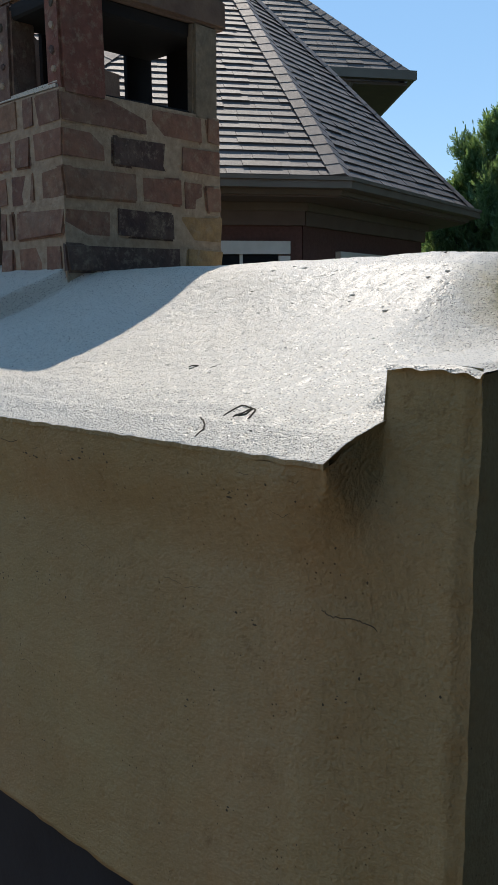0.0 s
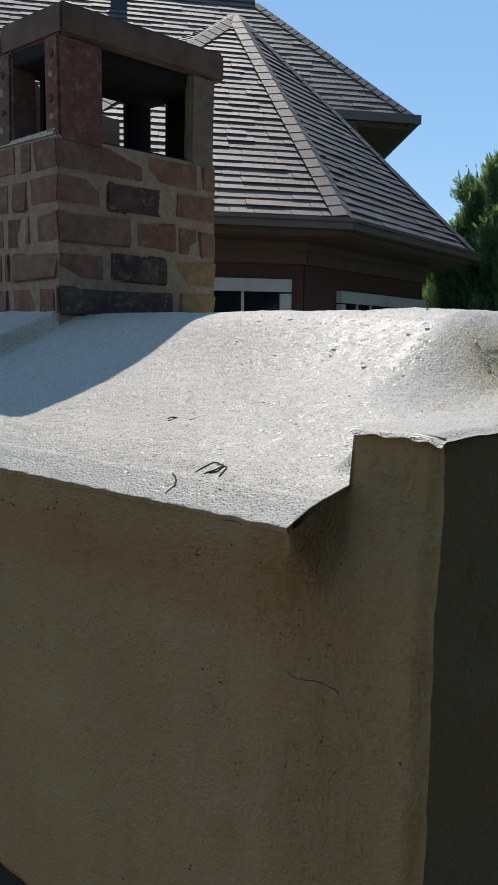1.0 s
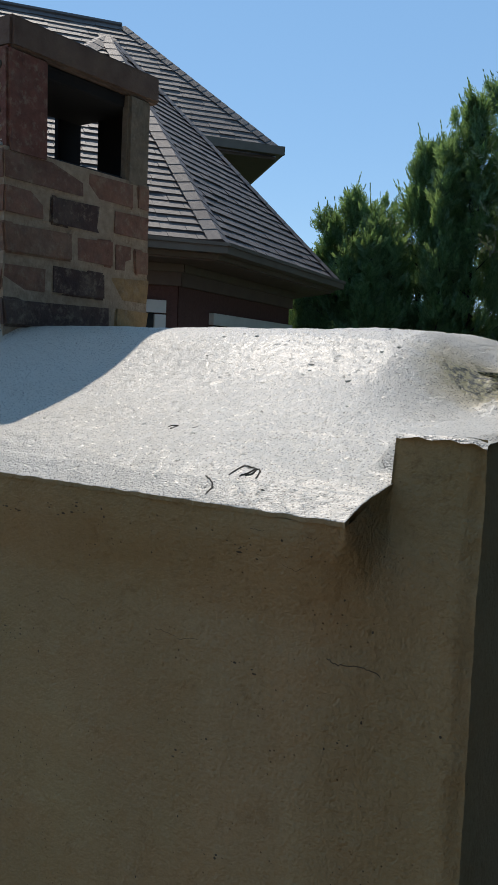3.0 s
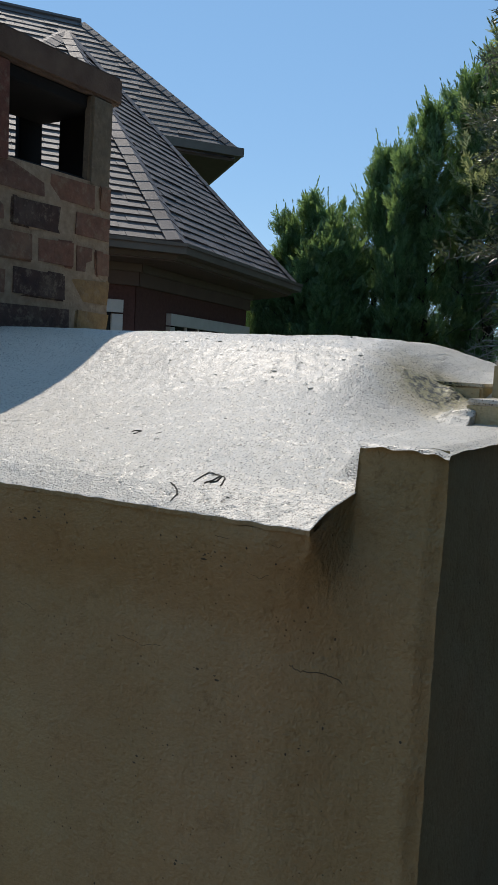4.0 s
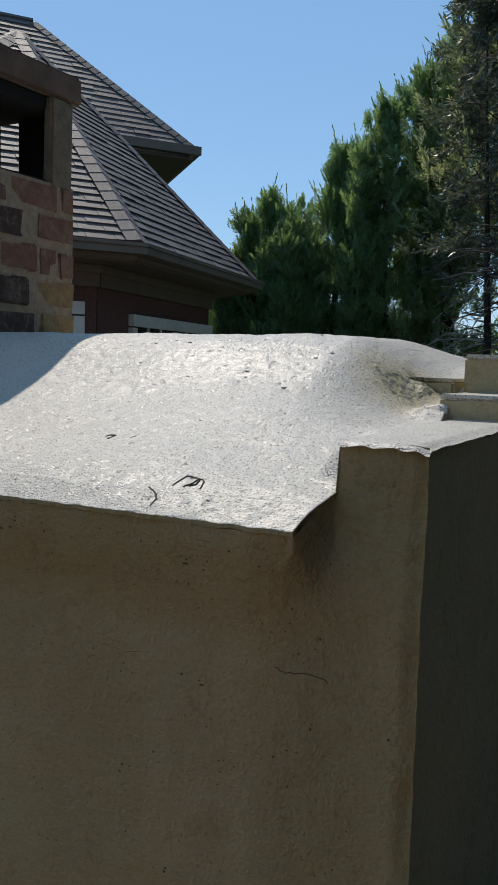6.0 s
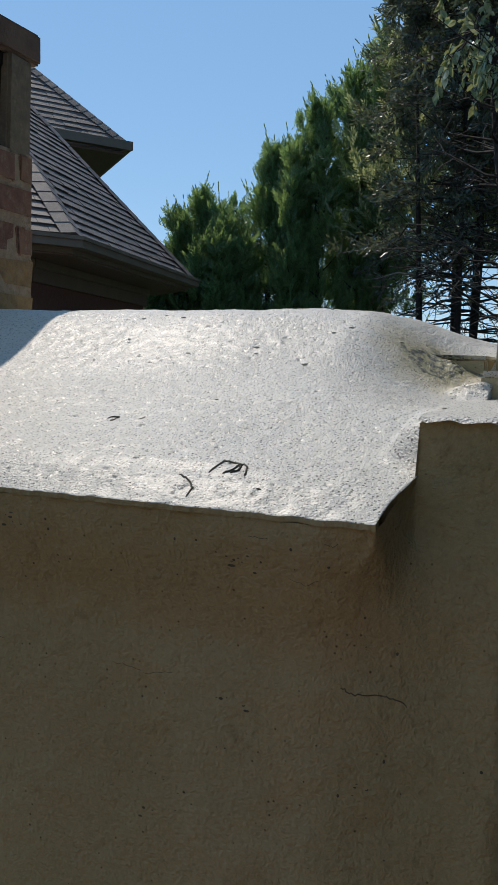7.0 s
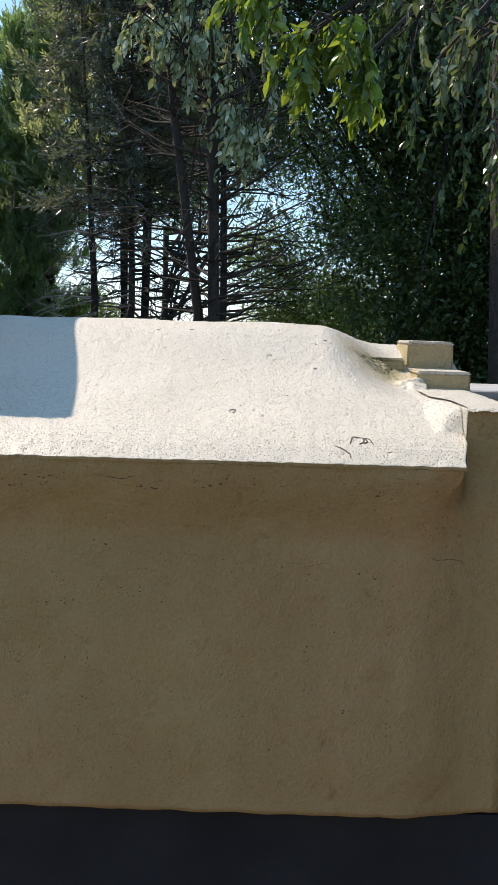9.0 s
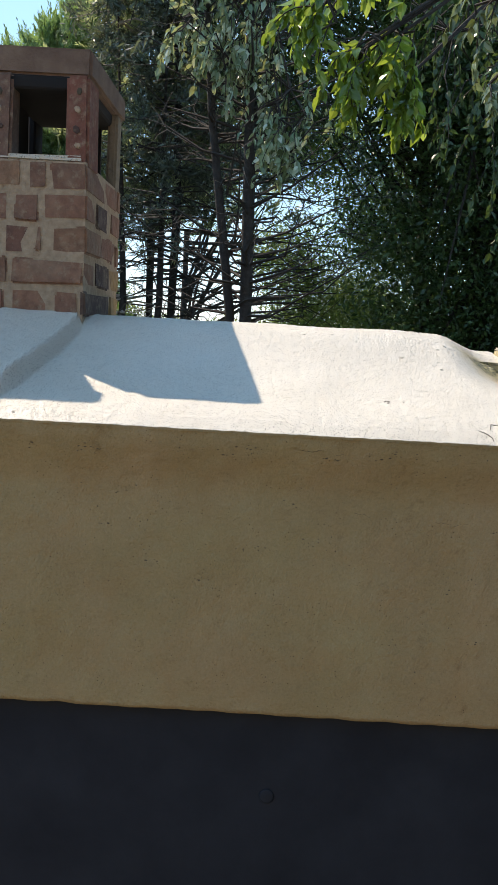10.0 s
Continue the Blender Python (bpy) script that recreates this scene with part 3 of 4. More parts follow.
for k, line in enumerate((
    [(-0.033, -0.132), (-0.023, -0.137), (-0.002, -0.136), (0.006, -0.137), (0.015, -0.143)],
    [(-0.068, -0.048), (-0.055, -0.052), (-0.043, -0.047)],
    [(-0.098, -0.018), (-0.089, -0.017), (-0.08, -0.019)],
    [(-0.038, -0.018), (-0.032, -0.019), (-0.027, -0.017)],
    [(-0.476, -0.026), (-0.457, -0.030), (-0.439, -0.025)],
    [(-0.415, -0.034), (-0.40, -0.030)],
    [(-0.377, -0.137), (-0.358, -0.138), (-0.342, -0.143)],
    [(-0.509, -0.311), (-0.498, -0.307), (-0.479, -0.314)],
    [(-0.234, -0.145), (-0.218, -0.145), (-0.198, -0.149), (-0.172, -0.143)],
)):
    pts = [(x, wall_y(x, z) + 0.0002, z) for x, z in fine(line, 6, 0.0012, 50 + k)]
    groove(pts, 0.0006 if k in (0, 4) else 0.0003, stack, "crack")
rg = random.Random(77)
for k in range(150):
    x, z = rg.uniform(-0.98, 0.07), -0.02 - 0.46 * rg.random() ** 1.4
    r = rg.choice((0.0005, 0.0007, 0.0007, 0.001, 0.0013))
    bm = bmesh.new()
    bmesh.ops.create_uvsphere(bm, u_segments=7, v_segments=5, radius=r)
    bm.transform(Matrix.Translation((x, wall_y(x, z) + r * 0.3, z)) @ Matrix.Diagonal((1.0, 0.5, rg.uniform(0.8, 1.6), 1)))
    bm_part("pit", bm, GROOVE, stack)
heaps = [(rg.uniform(-0.95, 0.05), rg.uniform(-0.42, -0.1), 5) for _ in range(16)] + [(rg.uniform(-0.95, -0.05), rg.uniform(-0.045, -0.018), 6) for _ in range(14)]
for cx, cz, n in heaps:
    for k in range(n):
        x, z = cx + rg.gauss(0, 0.012), cz + rg.gauss(0, 0.004)
        r = rg.choice((0.0006, 0.0009, 0.0013, 0.0017))
        bm = bmesh.new()
        bmesh.ops.create_uvsphere(bm, u_segments=7, v_segments=5, radius=r)
        bm.transform(Matrix.Translation((x, wall_y(x, z) + r * 0.3, z)) @ Matrix.Diagonal((rg.uniform(0.8, 2.6), 0.5, rg.uniform(0.5, 1.1), 1)))
        bm_part("pit", bm, GROOVE, stack)
for k in range(14):
    x, y = rg.uniform(-0.55, -0.03), 0.30 + rg.random() * 0.22
    bm = bmesh.new()
    bmesh.ops.create_icosphere(bm, subdivisions=2, radius=rg.uniform(0.0012, 0.0026))
    bm.transform(Matrix.Translation((x, y, crown_z(x, y) + 0.0003)) @ Matrix.Diagonal((rg.uniform(0.8, 2.2), 1, 0.5, 1)))
    bm_part("blob", bm, CROWN, stack, smooth=True)


# ---- the neighbouring house ----
house = thing("house", "brick house with dark shingle roofs and a polygonal bay", "house", at=(-7.5, 8.5, GROUND_Z))
H = Vector((-4.09, 5.30, 1.14))
T = Vector((-4.67, 8.38, 1.14))
APEX = Vector((-6.77, 6.68, 3.72))
SIDE = (T - H).length
EB = (T - H).normalized()
EA = Vector((-0.548, -0.836, 0))
A2 = H + EA * SIDE
G = Vector((-7.27, 10.985, 3.52))
RIDGE = Vector((-10.12, 10.46, 5.71))
INN = Vector((-0.836, 0.548, 0))


def tabs(low_a, low_b, high_a, high_b, rng, exposure=0.115, width=0.27, seed_skip=0.04):
    """Shingle tabs over the slope between an eave (low_a to low_b) and its top (high_a to high_b): one small slab each, with its row."""
    up = ((high_a + high_b) / 2 - (low_a + low_b) / 2)
    along = (low_b - low_a).normalized()
    slope = (up - along * up.dot(along))
    reach = slope.length
    slope.normalize()
    out = along.cross(slope).normalized()
    made = []
    rows = int(reach / exposure)
    for r in range(rows):
        t0 = r * exposure / reach
        a, b = low_a.lerp(high_a, t0), low_b.lerp(high_b, t0)
        span = (b - a).length
        s = -rng.uniform(0, width)
        while s < span:
            w = width * rng.uniform(0.6, 1.25)
            p, q = max(s, 0.0), min(s + w, span)
            if q - p > 0.03:
                lift = rng.uniform(0.016, 0.025)
                drop = rng.uniform(-0.005, 0.003)
                o = a + along * p + slope * drop
                l, m = along * (q - p - 0.003), slope * (exposure + 0.03)
                lowpt = [o, o + l]
                t1 = min(1.0, t0 + (exposure + 0.03) / reach)
                left, right = (low_a.lerp(high_a, t1) - a).dot(along), (low_b.lerp(high_b, t1) - a).dot(along)
                u0, u1 = min(max(p, left), right), min(max(q - 0.003, left), right)
                up0, up1 = a + along * u0 + slope * drop + m, a + along * u1 + slope * drop + m
                quad = [o + out * lift, o + l + out * lift, up1 + out * 0.004, up0 + out * 0.004]
                base = [o, o + l]
                made.append((r, quad + base, [(0, 1, 2, 3), (4, 5, 1, 0), (4, 0, 3), (5, 2, 1)]))
            s += w
    return made


def roof_slope(name, parent, corners, rng, singles=0, under_mat=None, **how):
    """A sloping roof sheet with its tabs; the first rows of tabs are pieces of their own."""
    la, lb, ha, hb = corners
    out = (lb - la).cross((ha + hb) / 2 - la).normalized() * 0.09
    pts = [la, lb, hb, ha] if (ha - hb).length > 0.01 else [la, lb, ha]
    n = len(pts)
    verts = [p - out * 0.02 for p in pts] + [p - out for p in pts]
    faces = [tuple(range(n)), tuple(reversed(range(n, 2 * n)))] + [(i, n + i, n + (i + 1) % n, (i + 1) % n) for i in range(n)]
    sheet = part(name, mesh_of(name, verts, faces, SHINGLES), parent, "dark grey-brown shingle roof slope")
    made = tabs(la, lb, ha, hb, rng, **how)
    rest = made
    if singles:
        for _, v, f in made[:singles]:
            part("shingle", mesh_of("shingle", v, f, SHINGLE), sheet)
        rest = made[singles:]
    v, f = join([(v, f) for _, v, f in rest])
    tagged(part("shingles", mesh_of("shingles", v, f, SHINGLES), sheet), kind="stuff")
    return sheet


def hip_caps(parent, low, high, side_a, side_b, exposure=0.15, half=0.125):
    """Folded cap shingles over a hip from low to high; side_a and side_b point down the two slopes."""
    way = (high - low).normalized()
    n = int((high - low).length / exposure)
    for i in range(n):
        o = low + way * (i * exposure)
        top = Vector((0, 0, 1)) - way * way.z
        top.normalize()
        a0, b0 = o + side_a * half, o + side_b * half
        m = way * (exposure + 0.05)
        lift = top * 0.036
        v = [a0 + top * 0.03, o + lift + top * 0.006, b0 + top * 0.03, a0 + m + top * 0.025, o + m + lift + top * 0.001, b0 + m + top * 0.025, a0 - top * 0.01, o + top * 0.01, b0 - top * 0.01]
        f = [(0, 1, 4, 3), (1, 2, 5, 4), (6, 7, 1, 0), (7, 8, 2, 1)]
        part("hip_cap", mesh_of("hip_cap", v, f, SHINGLE), parent)


rng = random.Random(5)
bay = part("bay_roof", mesh_of("bay_roof", *prism([(H.x - 0.5, H.y + 0.6), (T.x - 0.4, T.y - 0.6), (-6.6, 8.2), (-7.2, 6.4), (-6, 4.6)], 1.05, 1.12), SOFFIT), house, "polygonal bay roof")
T2 = T + (Matrix.Rotation(radians(45), 3, "Z") @ EB) * SIDE
slope_a = roof_slope("roof_slope", house, (A2, H, APEX, APEX), rng, 240)
slope_b = roof_slope("roof_slope", house, (H, T, APEX, APEX), rng)
slope_c = roof_slope("roof_slope", house, (T, T2, APEX, APEX), rng)
A3 = A2 + (Matrix.Rotation(radians(-45), 3, "Z") @ EA) * SIDE
slope_d = roof_slope("roof_slope", house, (A3, A2, APEX, APEX), rng)


def hip(parent, low, high, inside_a, inside_b, exposure=0.15, half=0.125):
    way = (high - low).normalized()
    sides = []
    for p in (inside_a, inside_b):
        d = (p - low) - way * (p - low).dot(way)
        sides.append(d.normalized())
    hip_caps(parent, low, high, sides[0], sides[1], exposure, half)


hip(slope_a, H, APEX, A2, T)
hip(slope_b, T, APEX, H, T2)
hip(slope_a, A2, APEX, H, A3)

# bay eaves: gutter, fascia, frieze, wall, windows


def eave_run(a, b, inward, z, parent, wall_low=GROUND_Z):
    along = (b - a).normalized()

    def strip(name, off0, off1, z0, z1, material, label="", trim=0.0):
        p = [a + inward * off0 + along * trim * off0, b + inward * off0 - along * trim * off0, b + inward * off1 - along * trim * off1, a + inward * off1 + along * trim * off1]
        v = [(q.x, q.y, z0) for q in p] + [(q.x, q.y, z1) for q in p]
        f = [(3, 2, 1, 0), (4, 5, 6, 7)] + [(i, (i + 1) % 4, 4 + (i + 1) % 4, 4 + i) for i in range(4)]
        return part(name, mesh_of(name, v, f, material), parent, label)

    k = math.tan(radians(22.5))
    strip("gutter", -0.09, 0.02, z - 0.095, z - 0.012, GUTTER, "brown metal gutter", k)
    strip("gutter_lip", -0.105, -0.088, z - 0.035, z - 0.005, GUTTER, "", k)
    strip("fascia", 0.022, 0.05, z - 0.135, z - 0.02, GUTTER, "", k)
    strip("soffit", 0.052, 0.5, z - 0.15, z - 0.125, SOFFIT, "", k)
    strip("frieze", 0.46, 0.5, z - 0.34, z - 0.152, SOFFIT, "brown frieze board", k)
    strip("frieze_moulding", 0.43, 0.458, z - 0.22, z - 0.152, GUTTER, "", k)
    wall = strip("bay_wall", 0.5, 0.8, wall_low, z - 0.152, WALL, "dark red brick wall", k)
    return wall, along


def window(parent, centre, along, out, width, top, height):
    """A white sash window, with its frame, sill and muntins, against a wall."""
    def bar(name, u, w, z, h, d0, d1, material, on, label=""):
        p = centre + along * u
        q = [p - along * w / 2 + out * d0, p + along * w / 2 + out * d0, p + along * w / 2 + out * d1, p - along * w / 2 + out * d1]
        v = [(c.x, c.y, z - h / 2) for c in q] + [(c.x, c.y, z + h / 2) for c in q]
        f = [(3, 2, 1, 0), (4, 5, 6, 7)] + [(i, (i + 1) % 4, 4 + (i + 1) % 4, 4 + i) for i in range(4)]
        return part(name, mesh_of(name, v, f, material), on, label)

    mid = top - height / 2
    win = bar("window", 0, width, mid, height, 0.005, 0.02, GLASS, parent, "dark glazed white-framed window")
    bar("window_frame", 0, width + 0.2, top + 0.05, 0.11, 0.006, 0.06, WHITE, win)
    for s in (-1, 1):
        bar("window_frame", s * (width / 2 + 0.05), 0.1, mid - 0.02, height, 0.006, 0.055, WHITE, win)
    bar("window_sill", 0, width + 0.24, mid - height / 2 - 0.04, 0.07, 0.006, 0.09, WHITE, win)
    n = 3 if width > 0.8 else 2
    for i in range(1, n):
        bar("muntin", -width / 2 + width * i / n, 0.025, mid, height, 0.021, 0.035, WHITE, win)
    for i in range(1, 4):
        bar("muntin", 0, width, mid - height / 2 + height * i / 4, 0.025, 0.0215, 0.034, WHITE, win)


inA = Vector((-EA.y, EA.x, 0)) * -1
inA = inA if inA.dot(APEX - H) > 0 else -inA
inB = Vector((-EB.y, EB.x, 0))
inB = inB if inB.dot(APEX - H) > 0 else -inB
wallA, _ = eave_run(A2, H, inA, 1.14, house)
wallB, _ = eave_run(H, T, inB, 1.14, house)
d2 = (T2 - T).normalized()
inC = Vector((-d2.y, d2.x, 0))
inC = inC if inC.dot(APEX - T) > 0 else -inC
eave_run(T, T2, inC, 1.14, house)
window(wallA, H + EA * 0.93 + inA * 0.5, EA, -inA, 1.0, 0.56, 1.5)
window(wallB, H + EB * 1.36 + inB * 0.5, EB, -inB, 0.9, 0.5, 1.5)
window(wallB, H + EB * 2.36 + inB * 0.5, EB, -inB, 0.9, 0.5, 1.5)

# the main roof behind
LONG = 14.0
GL, RL = G + EA * LONG, RIDGE + EA * LONG
roof_slope("main_roof", house, (GL, G, RL, RIDGE), rng, exposure=0.15, width=0.36)
GB = G + Vector((-0.729, 0.683, 0)) * 6.0
roof_slope("main_roof", house, (G, GB, RIDGE, RIDGE), rng, exposure=0.15, width=0.36)
v, f = tube([RIDGE, RL], [0.05, 0.05], 6)
part("ridge", mesh_of("ridge", v, f, SHINGLES), house)
hip(house, G, RIDGE, GL, GB, 0.16, 0.13)


def main_eaves():
    def slab(name, pts, z0, z1, material, label=""):
        v, f = prism([(p.x, p.y) for p in pts], z0, z1)
        return part(name, mesh_of(name, v, f, material), house, label)
    slab("gutter", [GL - INN * 0.1, G - INN * 0.1 - EA * 0.1, G + INN * 0.02 - EA * 0.1, GL + INN * 0.02], 3.40, 3.53, GUTTER, "brown metal gutter")
    slab("gutter", [G - EA * 0.1, GB - EA * 0.1, GB, G], 3.40, 3.53, GUTTER, "brown metal gutter")
    slab("soffit", [GL + INN * 0.03, G + INN * 0.03, GB, GB + EA * LONG], 3.34, 3.38, SOFFIT, "brown boarded soffit")
    w = [GL + INN * 0.75, G + INN * 0.75 + EA * 0.75, GB + EA * 0.75, GB + EA * LONG]
    slab("house_wall", w, GROUND_Z, 3.33, WALL, "dark red brick wall")
    p = G + INN * 0.68 + EA * 0.85
    v, f = tube([G + INN * 0.05 + EA * 0.9 + Vector((0, 0, -0.16)), G + INN * 0.1 + EA * 0.9 + Vector((0, 0, -0.35)), p + Vector((0, 0, -0.75)), p + Vector((0, 0, -4))], [0.05] * 4, 8)
    part("downpipe", mesh_of("downpipe", v, f, GUTTER), house, "brown downpipe with an offset")


main_eaves()
# roof vent pipe
vent_at = Vector((-11.08, 8.37, 5.32))
v, f = tube([vent_at + Vector((0, 0, -0.9)), vent_at + Vector((0, 0, 0.25))], [0.13, 0.13], 14)
vent = part("vent_pipe", mesh_of("vent_pipe", v, f, DARK_METAL), house, "dark capped vent pipe")
v, f = tube([vent_at + Vector((0, 0, z)) for z in (0.2, 0.25, 0.38, 0.46)], [0.15, 0.17, 0.17, 0.08], 14)
part("vent_cap", mesh_of("vent_cap", v, f, DARK_METAL, True), vent)


# ---- trees ----
def blades(places, ways, normals, lengths, widths):
    """Verts and faces of many leaves: each a folded lance of four corners."""
    side = np.cross(ways, normals)
    side /= np.linalg.norm(side, axis=1, keepdims=True) + 1e-9
    mid = places + ways * (lengths * 0.45)[:, None]
    verts = np.stack([places, mid + side * widths[:, None], places + ways * lengths[:, None], mid - side * widths[:, None]], 1).reshape(-1, 3)
    n = len(places)
    faces = np.arange(4 * n).reshape(n, 4)
    return verts, faces


def fast_mesh(name, verts, faces, material):
    me = bpy.data.meshes.new(name)
    n, k = faces.shape
    me.vertices.add(len(verts))
    me.vertices.foreach_set("co", np.asarray(verts, float).ravel())
    me.loops.add(n * k)
    me.loops.foreach_set("vertex_index", faces.ravel().astype(np.int32))
    me.polygons.add(n)
    me.polygons.foreach_set("loop_start", (np.arange(n) * k).astype(np.int32))
    me.materials.append(material)
    me.update(calc_edges=True)
    return me


def unit(a):
    return a / (np.linalg.norm(a, axis=-1, keepdims=True) + 1e-9)


def cypress(at, top, radius, seed, limbs=420, leaf=0.1, material=NEEDLE, bare=-2.5, label="dense feathery green cypress", upsweep=1.0, fronds=17, per=11, trunk=0.16, point=1.0, spikes=7):
    """A conifer: tapered trunk, upswept limbs, and sprays of small scale leaves; the crown starts at the height bare."""
    rg = np.random.default_rng(seed)
    x, y = at
    tree = thing("cypress", label, "tree", "row of conifers", at=(x, y, GROUND_Z))
    v, f = tube([(x, y, GROUND_Z), (x + rg.normal() * 0.05, y, (GROUND_Z + top) / 2), (x, y, top - 0.3)], [trunk, trunk * 0.7, 0.015], 8)
    part("trunk", mesh_of("trunk", v, f, BARK, True), tree, "brown bark trunk")
    leaders = [(0.0, 0.0, top, radius)]
    for _ in range(spikes):
        w, d = rg.uniform(0, 2 * np.pi), radius * rg.uniform(0.3, 0.75)
        leaders.append((d * math.cos(w), d * math.sin(w), top - d * rg.uniform(0.7, 1.6), radius * rg.uniform(0.38, 0.58)))
    own = rg.choice(len(leaders), limbs, p=np.array([0.4] + [0.6 / spikes] * spikes) if spikes else [1.0])
    lead = np.array(leaders)[own]
    h = rg.uniform(0, 1, limbs) ** 0.8
    z0 = bare + (lead[:, 2] - 0.15 - bare) * h
    az = rg.uniform(0, 2 * np.pi, limbs)
    reach = lead[:, 3] * np.minimum((1 - h) * 1.15, 1) ** 1.0 * rg.uniform(0.5, 1.3, limbs) * point + 0.05
    stems, pl, wy, nm, ln, wd = [], [], [], [], [], []
    for i in range(limbs):
        out = np.array([math.cos(az[i]), math.sin(az[i]), 0])
        r = reach[i]
        tip = np.array([x + lead[i, 0], y + lead[i, 1], z0[i]]) + out * r + np.array([0, 0, upsweep * r * rg.uniform(0.45, 0.95)])
        tip[2] = min(tip[2], lead[i, 2] + rg.uniform(-0.25, 0.0))
        root = np.array([x + lead[i, 0], y + lead[i, 1], z0[i]])
        if i % 3 == 0:
            stems.append(tube([root, (root + tip) / 2 - (0, 0, 0.05 * r), tip], [0.02, 0.012, 0.004], 4))
        way = unit(tip - root)
        if i % 2 == 1:
            shoot = unit(out * rg.uniform(0.1, 0.7) + np.array([0, 0, 0.4 + 0.6 * upsweep]) + rg.normal(0, 0.12, 3))
            n = 34
            t = np.sort(rg.uniform(0, 1, n))
            pl.append(tip + shoot * (t * rg.uniform(0.3, 0.65))[:, None])
            wy.append(unit(shoot * 0.9 + rg.normal(0, 0.5, (n, 3)) * (1.05 - t)[:, None]))
            nm.append(unit(rg.normal(0, 1, (n, 3))))
            ln.append(leaf * (1.25 - 0.7 * t))
            wd.append(np.full(n, leaf * 0.13))
        for s in rg.uniform(0.42, 1.04, fronds):
            c = root + (tip - root) * s + rg.normal(0, 0.065, 3)
            fw = unit(way * 0.7 + np.array([0, 0, 0.75 * upsweep]) + rg.normal(0, 0.35, 3))
            fn = unit(np.cross(fw, rg.normal(0, 1, 3)))
            fs = np.cross(fw, fn)
            k = np.arange(per)
            sgn = np.where(k % 2 == 0, 1.0, -1.0)
            t = k / per
            pl.append(c + fw * (t * leaf * 2.2)[:, None])
            spread = sgn[:, None] * fs * (0.85 * (1 - 0.6 * t))[:, None]
            wy.append(unit(fw + spread + rg.normal(0, 0.18, (per, 3))))
            nm.append(np.repeat(fn[None], per, 0))
            ln.append(leaf * (1.05 - 0.5 * t) * rg.uniform(0.7, 1.25, per))
            wd.append(np.full(per, leaf * 0.115))
    v, f = join(stems)
    tagged(part("branchwork", mesh_of("branchwork", v, f, BARK), tree), kind="stuff")
    v, f = blades(np.concatenate(pl), np.concatenate(wy), np.concatenate(nm), np.concatenate(ln), np.concatenate(wd))
    part("crown", fast_mesh("crown", v, f, material), tree, "feathery scale-leaf foliage")
    return tree


for k, (x, y, top, r) in enumerate(((-8.3, 14.2, 2.3, 0.7), (-7.65, 14.35, 3.5, 0.85), (-6.45, 14.9, 4.3, 1.15), (-5.5, 14.8, 5.05, 1.15), (-4.5, 15.6, 6.5, 0.85), (-7.0, 14.0, 2.9, 0.9), (-5.05, 15.7, 5.95, 0.75), (-6.0, 15.0, 4.2, 0.7))):
    cypress((x, y), top, r, 20 + k)
cypress((-2.9, 15.2), 10.0, 1.95, 40, 900, 0.13, CONIFER, 1.5, "tall dark conifer with bare lower trunk", 0.5, 12, 9, 0.11, spikes=0)
cypress((-9.6, 15.5), 1.8, 1.2, 47)


def bare_tree(points, radii, seed, twigs, name="pine", low=0.05, high=1.0, length=1.6, crown=None, material=PINE, label="", droop=-0.1, dead=True):
    """A slim tall trunk with thin bare limbs, and needle tufts over them where crown gives their share."""
    rg = np.random.default_rng(seed)
    base = points[0]
    tree = thing(name, label, "tree", "wood behind", at=base)
    v, f = tube(points, radii, 9)
    part("trunk", mesh_of("trunk", v, f, BARK, True), tree)
    top, zb = points[-1], points[0][2]
    pts = np.array(points, float)
    stems, pl, wy, nm, ln, wd = [], [], [], [], [], []
    for i in range(twigs):
        h = low + (high - low) * rg.random()
        z = h * top[2] + (1 - h) * -0.5
        root = np.array([np.interp(z, pts[:, 2], pts[:, 0]), np.interp(z, pts[:, 2], pts[:, 1]), z])
        az = rg.uniform(0, 2 * np.pi)
        out = np.array([math.cos(az), math.sin(az), 0])
        r = length * rg.uniform(0.4, 1.1) * (1.05 - 0.5 * h)
        chain = [root]
        for s in (0.35, 0.7, 1.0):
            chain.append(root + out * r * s + np.array([0, 0, droop * r * s * s + 0.12 * r * s]) + rg.normal(0, 0.05 * r, 3))
        stems.append(tube(chain, [0.022, 0.015, 0.009, 0.004], 4))
        for _ in range(5):
            s = rg.uniform(0.3, 1.0)
            c = root + (chain[-1] - root) * s
            e = c + unit(out + rg.normal(0, 0.6, 3)) * r * 0.35
            stems.append(tube([c, (c + e) / 2 + rg.normal(0, 0.02, 3), e], [0.007, 0.005, 0.003], 3))
            if crown is not None and rg.random() < crown(z):
                n = 40
                s2 = rg.uniform(0, 1, n)[:, None]
                pl.append(c + (e - c) * s2 + rg.normal(0, 0.05, (n, 3)))
                wy.append(unit(unit(e - c) + rg.normal(0, 0.7, (n, 3)) + np.array([0, 0, -0.1])))
                nm.append(unit(rg.normal(0, 1, (n, 3))))
                ln.append(rg.uniform(0.07, 0.16, n))
                wd.append(np.full(n, 0.016))
    v, f = join(stems)
    tagged(part("branchwork", mesh_of("branchwork", v, f, DEAD if dead else BARK), tree, "thin bare grey limbs"), kind="stuff")
    if pl:
        v, f = blades(np.concatenate(pl), np.concatenate(wy), np.concatenate(nm), np.concatenate(ln), np.concatenate(wd))
        part("crown", fast_mesh("crown", v, f, material), tree, "dark needle tufts")
    return tree


def over(z0, z1, most=1.0):
    return lambda z: most * step(z0, z1, z)


